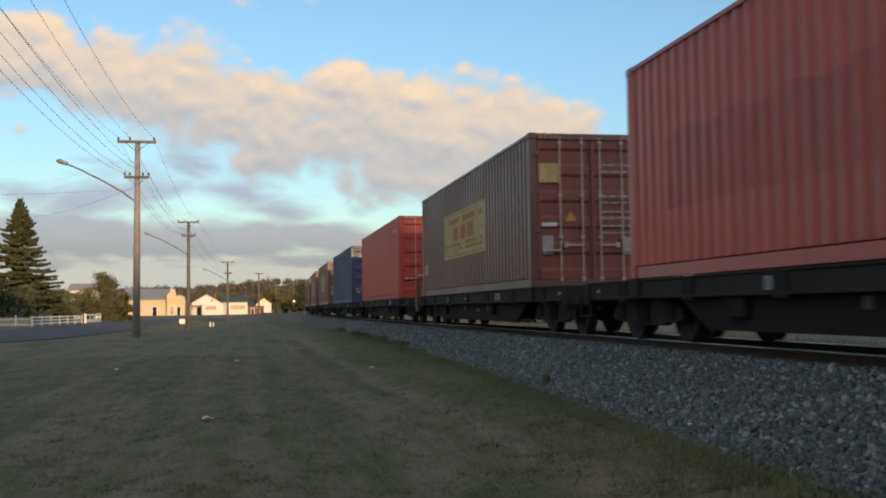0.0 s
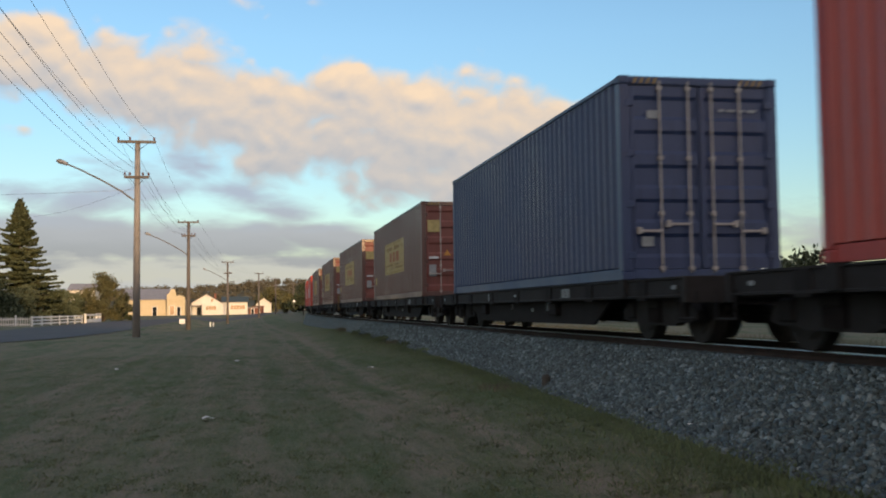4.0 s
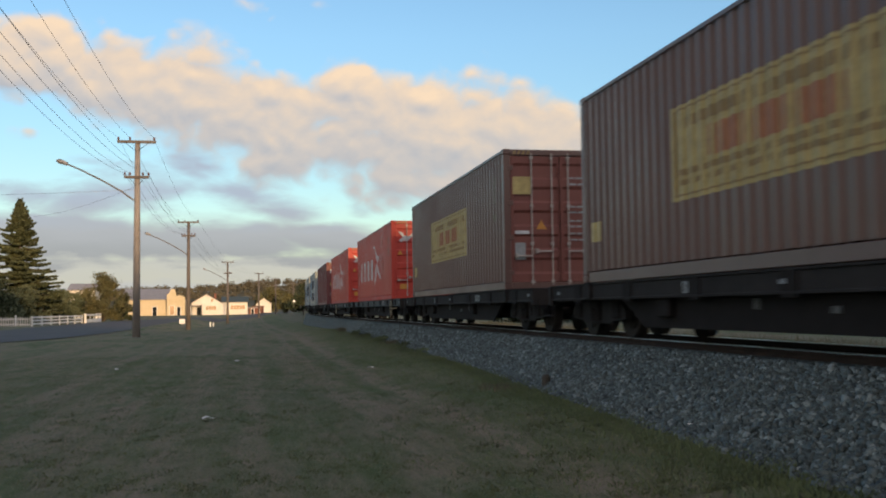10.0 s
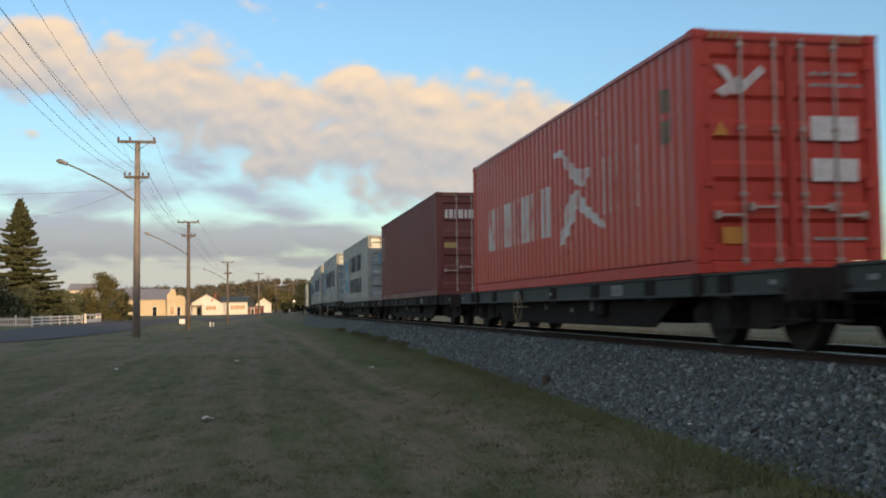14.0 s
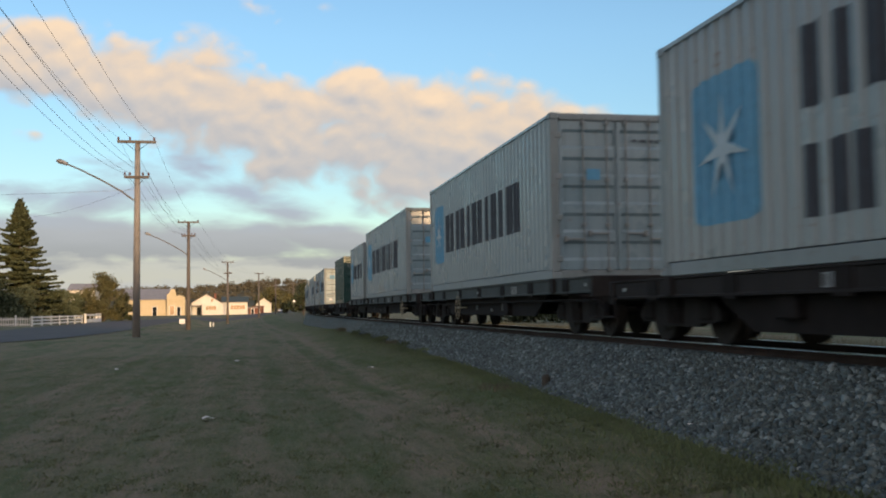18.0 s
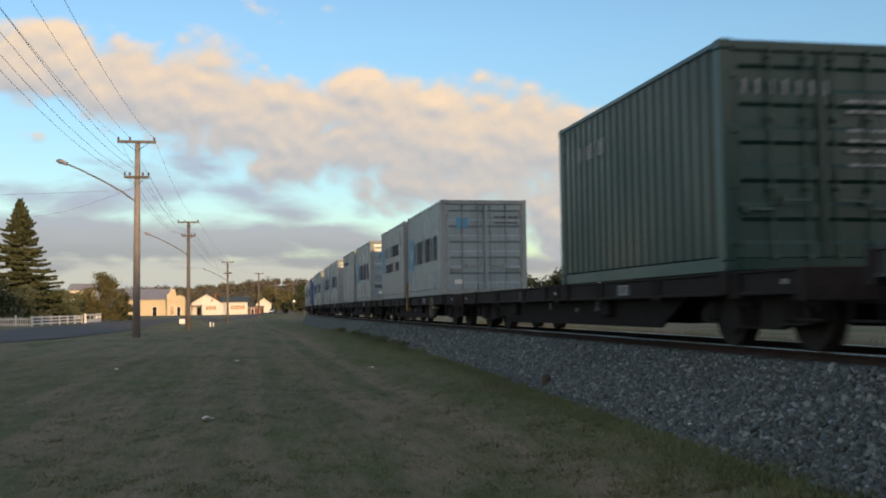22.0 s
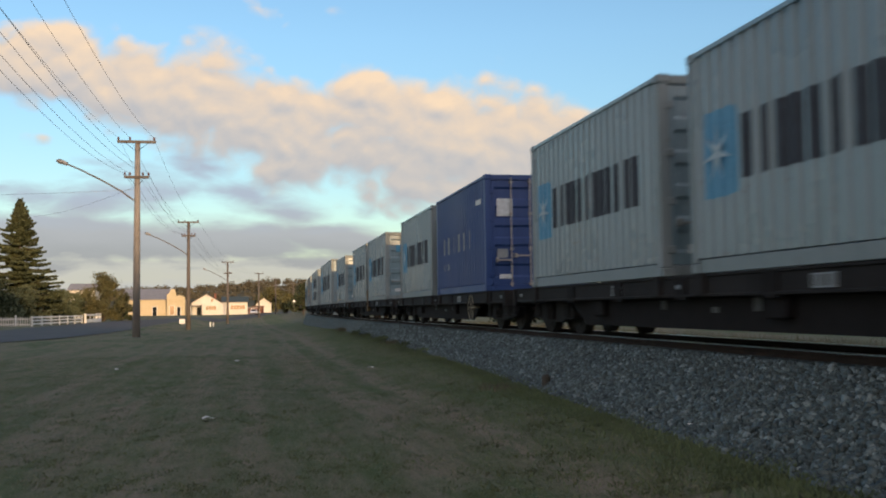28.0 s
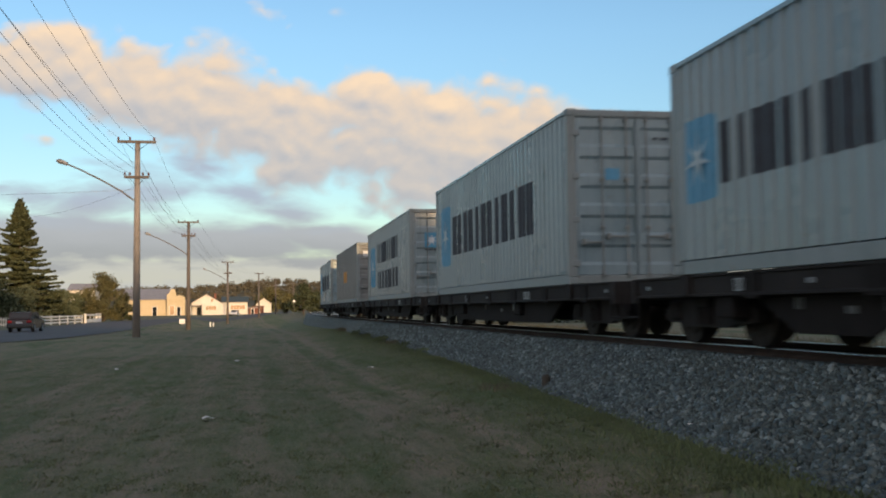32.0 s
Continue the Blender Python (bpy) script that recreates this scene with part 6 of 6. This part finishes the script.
def building(name, label, x0, x1, y0, depth, h, wall, roof, roof_h, openings, gable=False, parapet=None):
    z = float(base_z(y0)) - 0.1
    root = empty(name, label, "house" if name == "house" else "building")
    root.location = (0, 0, z)
    walls = Build()
    if gable:
        xm = (x0 + x1) / 2
        walls.prism([(x0, 0), (x1, 0), (x1, h), (xm, h + roof_h), (x0, h)], "y", y0, y0 + 0.25)
        walls.prism([(x0, 0), (x1, 0), (x1, h), (xm, h + roof_h), (x0, h)], "y", y0 + depth - 0.25, y0 + depth)
    else:
        walls.box(x0, x1, y0, y0 + 0.25, 0, h)
        walls.box(x0, x1, y0 + depth - 0.25, y0 + depth, 0, h)
    walls.box(x0, x0 + 0.25, y0 + 0.25, y0 + depth - 0.25, 0, h).box(x1 - 0.25, x1, y0 + 0.25, y0 + depth - 0.25, 0, h)
    part("wall", walls, wall, root)
    if gable:
        xm = (x0 + x1) / 2
        part("roof", Build().prism([(x0 - 0.4, h - 0.2), (xm, h + roof_h), (x1 + 0.4, h - 0.2), (x1 + 0.4, h - 0.05), (xm, h + roof_h + 0.18), (x0 - 0.4, h - 0.05)], "y", y0 - 0.4, y0 + depth + 0.4), roof, root)
    elif roof_h:
        ym = y0 + depth / 2
        part("roof", Build().prism([(y0 - 0.4, h - 0.02), (ym, h + roof_h), (y0 + depth + 0.4, h - 0.02), (y0 + depth + 0.4, h + 0.12), (ym, h + roof_h + 0.15), (y0 - 0.4, h + 0.12)], "x", x0 - 0.3, x1 + 0.3), roof, root)
    else:
        part("roof", Build().cbox(x0 - 0.2, x1 + 0.2, y0 - 0.15, y0 + depth + 0.2, h, h + 0.25, 0.03), roof, root)
    if parapet:
        part("parapet", Build().prism(parapet, "y", y0 - 0.3, y0 - 0.02), wall, root, "stepped cream parapet above the front")
    for spec in openings:
        kind, a, b, c, d = spec[:5]
        n = spec[5] if len(spec) > 5 else 1
        o = part(kind, Build().cbox(a - 0.12, b + 0.12, y0 - 0.09, y0 - 0.01, c - 0.12, d + 0.12, 0.01), M["white_paint"], root)
        for k in range(n):
            p, q = a + (b - a) * k / n, a + (b - a) * (k + 1) / n
            part("pane" if kind == "window" else "leaf", Build().box(p + 0.05, q - 0.05, y0 - 0.12, y0 - 0.093, c, d), M["glass_dark"] if kind == "door" else M["curtain"], o)
    return root


building("hall", "long cream-rendered hall with a plain front", -36.0, -23.6, 300, 24, 4.6, M["cream_wall"], M["roof_grey"], 3.2, [("window", -34.5, -33.4, 1.0, 3.0), ("door", -27.5, -26.3, 0.1, 2.6)])
building("shop", "small cream shop with a stepped parapet front", -23.4, -18.4, 298, 14, 4.4, M["cream_wall"], M["roof_grey"], 0, [("window", -22.6, -21.3, 0.4, 2.8), ("door", -20.6, -19.6, 0.1, 2.5)],
         parapet=[(-23.4, 4.3), (-18.4, 4.3), (-18.4, 5.2), (-19.0, 5.7), (-20.2, 5.9), (-20.8, 5.6), (-20.8, 6.4), (-21.3, 7.6), (-22.2, 7.6), (-22.8, 6.4), (-23.4, 6.2)])
house = building("house", "white weatherboard house with a gabled front and a porch", -16.8, -8.4, 303, 14, 3.6, M["pale_wall"], M["roof_dark"], 2.5, [("window", -11.4, -10.6, 3.9, 4.7), ("door", -15.4, -14.2, 0.1, 2.3)], True)
part("front_room", Build().cbox(-13.8, -7.0, 299.6, 303.0, 0, 3.35, 0.05), M["pale_wall"], house, "flat-topped white front room")
part("front_window", Build().cbox(-12.7, -9.6, 299.5, 299.62, 1.4, 2.75, 0.02), M["white_paint"], house)
for k in range(4):
    part("pane", Build().box(-12.6 + 0.74 * k, -11.96 + 0.74 * k, 299.46, 299.5, 1.5, 2.65), M["curtain"], house)
part("porch_roof", Build().cbox(-17.2, -13.8, 299.8, 303.2, 2.75, 2.95, 0.03), M["roof_grey"], house, "grey lean-to porch roof")
for x in (-17.0, -15.9):
    part("porch_post", Build().cbox(x, x + 0.16, 299.9, 300.06, 0, 2.75, 0.02), M["white_paint"], house)
part("porch_rail", Build().cbox(-17.0, -15.8, 299.94, 300.0, 0.75, 0.9, 0.01), M["white_paint"], house)
part("chimney", Build().cbox(-10.6, -9.9, 306.0, 306.7, 3.6, 6.4, 0.03), M["brick"], house, "brown brick chimney")
building("house", "long low white house with a dark green roof", -8.2, -0.9, 304, 10, 3.7, M["pale_wall"], M["roof_green"], 1.6, [("window", -5.8, -1.6, 1.6, 2.8, 5)])
building("house", "low red-brown brick wall building", -0.6, 2.6, 306, 6, 1.9, M["brick"], M["roof_grey"], 0, [("door", 0.2, 1.0, 0.1, 1.7)])
building("house", "small cream house under a low roof", 2.0, 7.6, 384, 9, 3.4, M["pale_wall"], M["roof_dark"], 2.2, [("window", 3.0, 4.4, 0.9, 2.0)], True)
building("house", "low brown brick shed beside the road", 0.4, 4.4, 350, 8, 2.4, M["brick"], M["roof_dark"], 0, [("door", 2.0, 3.0, 0.1, 1.9)])
building("house", "distant pale house among the shrubs", -42.0, -36.0, 250, 10, 7.2, M["pale_wall"], M["roof_grey"], 1.6, [("window", -40.5, -39, 4.6, 6.0)])


def small_sign(x, y, label, w, h, mat):
    z = float(ground_z(x, y))
    root = empty("road_sign", label, "sign")
    root.location = (x, y, z)
    part("post", Build().cyl((0, 0, -0.2), (0, 0, h), 0.03, n=6), M["lamp_alu"], root)
    part("panel", Build().cbox(-w / 2, w / 2, -0.05, -0.03, h - 0.55, h, 0.008), mat, root)
    return root


small_sign(-7.5, 116.7, "white roadside marker board on a post", 0.62, 0.9, M["white_paint"])
small_sign(10.9, 262.0, "small white sign on a tall post", 0.6, 4.2, M["white_paint"])


def marker_post(x, y, label, h, r, mat):
    z = float(ground_z(x, y))
    return tagged(part("marker_post", Build().cyl((x, y, z - 0.1), (x, y, z + h), r, n=10).cyl((x, y, z + h), (x, y, z + h + 0.03), r * 0.9, r * 0.6, n=10), mat), label, "post")


marker_post(-5.1, 134.0, "small white roadside marker post", 0.62, 0.09, M["white_paint"])
marker_post(-4.75, 134.6, "small white roadside marker post", 0.55, 0.07, M["white_paint"])
marker_post(4.19, 14.2, "short brown timber post at the foot of the ballast", 0.16, 0.065, M["stump"])


def weed(x, y, h, n, mat, seed):
    """A tuft of rank grass: a spray of bent blades from one foot."""
    rng = np.random.default_rng(seed)
    a = rng.uniform(0, 2 * math.pi, n)
    r = h * rng.uniform(0.2, 0.95, n)
    b0 = rng.normal(0, 0.16, (n, 2)) * np.array([1.0, 1.8])
    top = np.stack([b0[:, 0] + r * np.cos(a), b0[:, 1] + r * np.sin(a), h * rng.uniform(0.45, 1.1, n)], 1)
    w = 0.006
    side = np.stack([-np.sin(a) * w, np.cos(a) * w, 0 * a], 1)
    foot = np.stack([b0[:, 0], b0[:, 1], 0 * a - 0.02], 1)
    mid = foot * 0.4 + top * 0.6 + np.array([0, 0, 0.12 * h])
    V = np.stack([foot - side, foot + side, mid + side, mid - side, top], 1).reshape(-1, 3)
    o = 5 * np.arange(n)[:, None]
    F = np.concatenate([np.array([[0, 1, 2]]) + o, np.array([[0, 2, 3]]) + o, np.array([[3, 2, 4]]) + o])
    ob = part("weed_tuft", raw_mesh("weed_tuft", V, F, mat), None)
    ob.location = (x, y, float(ground_z(x, y)))
    return tagged(ob, "tuft of rank grass at the foot of the ballast", "grass", "weed tufts", "stuff")


for i, (x, y, h, n, mat) in enumerate([(3.6, 14.6, 0.08, 160, "rank_blade"), (4.7, 27.0, 0.13, 260, "weed_blade"), (4.75, 31.0, 0.17, 300, "weed_blade"), (4.65, 33.5, 0.14, 220, "rank_blade"), (4.8, 37.0, 0.20, 320, "weed_blade"), (4.7, 42.0, 0.18, 300, "weed_blade"), (4.85, 47.0, 0.22, 320, "weed_blade"), (4.8, 54.0, 0.22, 320, "rank_blade")]):
    weed(x, y, h, n, M[mat], 300 + i)


def litter(x, y, w, l, turn, seed):
    rr = random.Random(seed)
    z = float(ground_z(x, y)) + 0.03
    n = 5
    vs = [((i / (n - 1) - 0.5) * w * (1.0 - 0.12 * j), (j / (n - 1) - 0.5) * l, 0.01 + 0.035 * rr.random()) for j in range(n) for i in range(n)]
    fs = [(j * n + i, j * n + i + 1, (j + 1) * n + i + 1, (j + 1) * n + i) for j in range(n - 1) for i in range(n - 1)]
    ob = part("litter", Build().add(vs, fs), M["paper"], at=pose(x, y, z, 0, 0, turn))
    return tagged(ob, "crumpled scrap of white paper lying on the grass", "litter", "scraps of litter")


litter(-0.55, 13.56, 0.19, 0.14, 25, 1)
litter(2.66, 23.0, 0.14, 0.12, 30, 2)
litter(-0.36, 28.0, 0.14, 0.12, 60, 3)
litter(-3.28, 26.4, 0.10, 0.10, 20, 4)
litter(4.0, 8.9, 0.06, 0.05, 20, 5)


# ---- cars on the road ----
def car(name, label, paint_mat, estate):
    root = empty(name, label, "car")
    l, w = 4.5, 1.74
    lower = [(-2.25, 0.32), (-2.2, 0.62), (-2.1, 0.85), (-0.9 if not estate else -2.0, 0.95), (1.0, 0.95), (1.9, 0.80), (2.2, 0.62), (2.25, 0.32), (1.75, 0.25), (-1.75, 0.25)]
    part("body", Build().prism(lower, "x", -w / 2, w / 2), paint_mat, root)
    back = -2.05 if estate else -1.75
    cabin = [(back, 0.95), (back + 0.35, 1.42), (0.15, 1.45), (1.05, 0.95)]
    part("cabin", Build().prism(cabin, "x", -w / 2 + 0.08, w / 2 - 0.08), paint_mat, root)
    glass = [(back + 0.12, 0.99), (back + 0.40, 1.37), (0.10, 1.39), (0.86, 0.99)]
    for x in (-1, 1):
        part("side_window", Build().prism(glass, "x", x * (w / 2 - 0.085) - 0.006, x * (w / 2 - 0.085) + 0.012 * 1), M["glass_dark"], root)
    part("rear_window", Build().add([(-0.66, back + 0.05 - 0.012, 1.0), (0.66, back + 0.05 - 0.012, 1.0), (0.6, back + 0.31 - 0.012, 1.36), (-0.6, back + 0.31 - 0.012, 1.36)], [(0, 1, 2, 3)]), M["glass_dark"], root)
    part("windscreen", Build().add([(-0.66, 1.0, 0.995), (0.66, 1.0, 0.995), (0.6, 0.22, 1.42), (-0.6, 0.22, 1.42)], [(0, 1, 2, 3)]), M["glass_dark"], root)
    part("rear_bumper", Build().cbox(-w / 2 + 0.03, w / 2 - 0.03, -2.31, -2.18, 0.30, 0.52, 0.03), M["plastic_dark"], root)
    part("front_bumper", Build().cbox(-w / 2 + 0.03, w / 2 - 0.03, 2.18, 2.31, 0.30, 0.52, 0.03), M["plastic_dark"], root)
    part("number_plate", Build().box(-0.22, 0.22, -2.245, -2.228, 0.62, 0.74), M["white_mark"], root, "pale plate")
    for x in (-1, 1):
        part("tail_lamp", Build().cbox(min(x * 0.52, x * 0.82), max(x * 0.52, x * 0.82), -2.25, -2.15, 0.66, 0.82, 0.02), M["tail_red"], root)
        part("headlamp", Build().cbox(min(x * 0.5, x * 0.82), max(x * 0.5, x * 0.82), 2.08, 2.22, 0.60, 0.74, 0.02), M["white_mark"], root)
        part("mirror", Build().cbox(min(x * 0.88, x * 1.0), max(x * 0.88, x * 1.0), 0.65, 0.8, 0.95, 1.08, 0.02), paint_mat, root)
        for y in (-1.35, 1.38):
            tyre = part("wheel", Build().cyl((x * 0.68, y, 0.31), (x * 0.88, y, 0.31), 0.31, n=18), M["rubber"], root)
            part("rim", Build().cyl((x * 0.875, y, 0.31), (x * 0.89, y, 0.31), 0.19, n=12), M["lamp_alu"], tyre)
    return root


car_dark = car("car", "dark hatchback car driving along the road", M["car_dark"], True)
car_pale = car("car", "pale silver car far off on the road", M["car_white"], False)
# ---- everything that moves ----
def travelled(t):
    """Metres that the train has gone by t seconds; it gathers speed slowly."""
    q = t / 16.0
    return 154.804 * q + 9.626 * q ** 2 + 3.964 * q ** 3 - 1.1176 * q ** 4


def train_pose(s, mid, z):
    """Pose of something on the train whose leading end is s along the line; mid is half its length."""
    x, y, a = line_at(s + mid)
    return pose(x, y, z, 0, 0, -math.degrees(a)) @ Matrix.Translation((0, -mid, 0))


def motions():
    times = [0.8 * i for i in range(41)]
    for ob, u, z in loads:
        mid = L20 / 2 if "short" in ob["label"] else L40 / 2
        walk(ob, [(t, train_pose(u - travelled(t), mid, z)) for t in times])
    for ob, u, src in wagons:
        walk(ob, [(t, train_pose(u - travelled(t), 8.5, RAIL_Z)) for t in times])
    # wheels roll, one row for each thirtieth of a second
    turned = []
    for k, y in enumerate((-0.9, 0.9)):
        first = [b for b in wagons[0][0].children if b.name.startswith("bogie")][0]
        ws = [c for c in first.children if c.name.startswith("wheelset")][k]
        walk(ws, [(i / 30, pose(0, y, WHEEL_R, math.degrees(travelled(i / 30) / WHEEL_R))) for i in range(961)])
        turned.append(ws)
    for ob, u, src in wagons:
        for bogie in (b for b in ob.children if b.name.startswith("bogie")):
            for c in bogie.children:
                if c.name.startswith("wheelset") and c not in turned:
                    lead = turned[0] if c.location.y < 0 else turned[1]
                    c.rotation_mode = "QUATERNION"
                    data = c.animation_data_create()
                    data.action = lead.animation_data.action
                    data.action_slot = lead.animation_data.action_slot
    # clouds drift slowly to the right
    walk(cloud_near, [(t, sheet_pose(3600, -22 + 1.4 * t, -10 + 0.62 * t)) for t in (0.0, 16.0, 32.0)])
    walk(cloud_far, [(t, sheet_pose(3900, -6 + 0.4 * t, 0.1 * t)) for t in (0.0, 16.0, 32.0)])
    # cars
    def on_road(y, off):
        x = float(road_edge(y)) - off
        dx = float(road_edge(y + 2) - road_edge(y - 2)) / 4
        return x, float(base_z(y, -20)) + 0.09, -math.degrees(math.atan(dx))
    rows = []
    for t in [2.0 * i for i in range(17)]:
        y = 80.0 - 13.5 * (32.0 - t)
        x, z, a = on_road(y, 7.0) if y > -55 else on_road(-55 + 0.0 * y, 7.2)
        rows.append((t, pose(x, max(y, -380), z, 0, 0, a)))
    walk(car_dark, rows)
    rows = []
    for t in [2.0 * i for i in range(17)]:
        y = 243 + 9.0 * (32.0 - t)
        x, z, a = on_road(y, 2.6)
        rows.append((t, pose(x, y, z, 0, 0, a + 180)))
    walk(car_pale, rows)


motions()
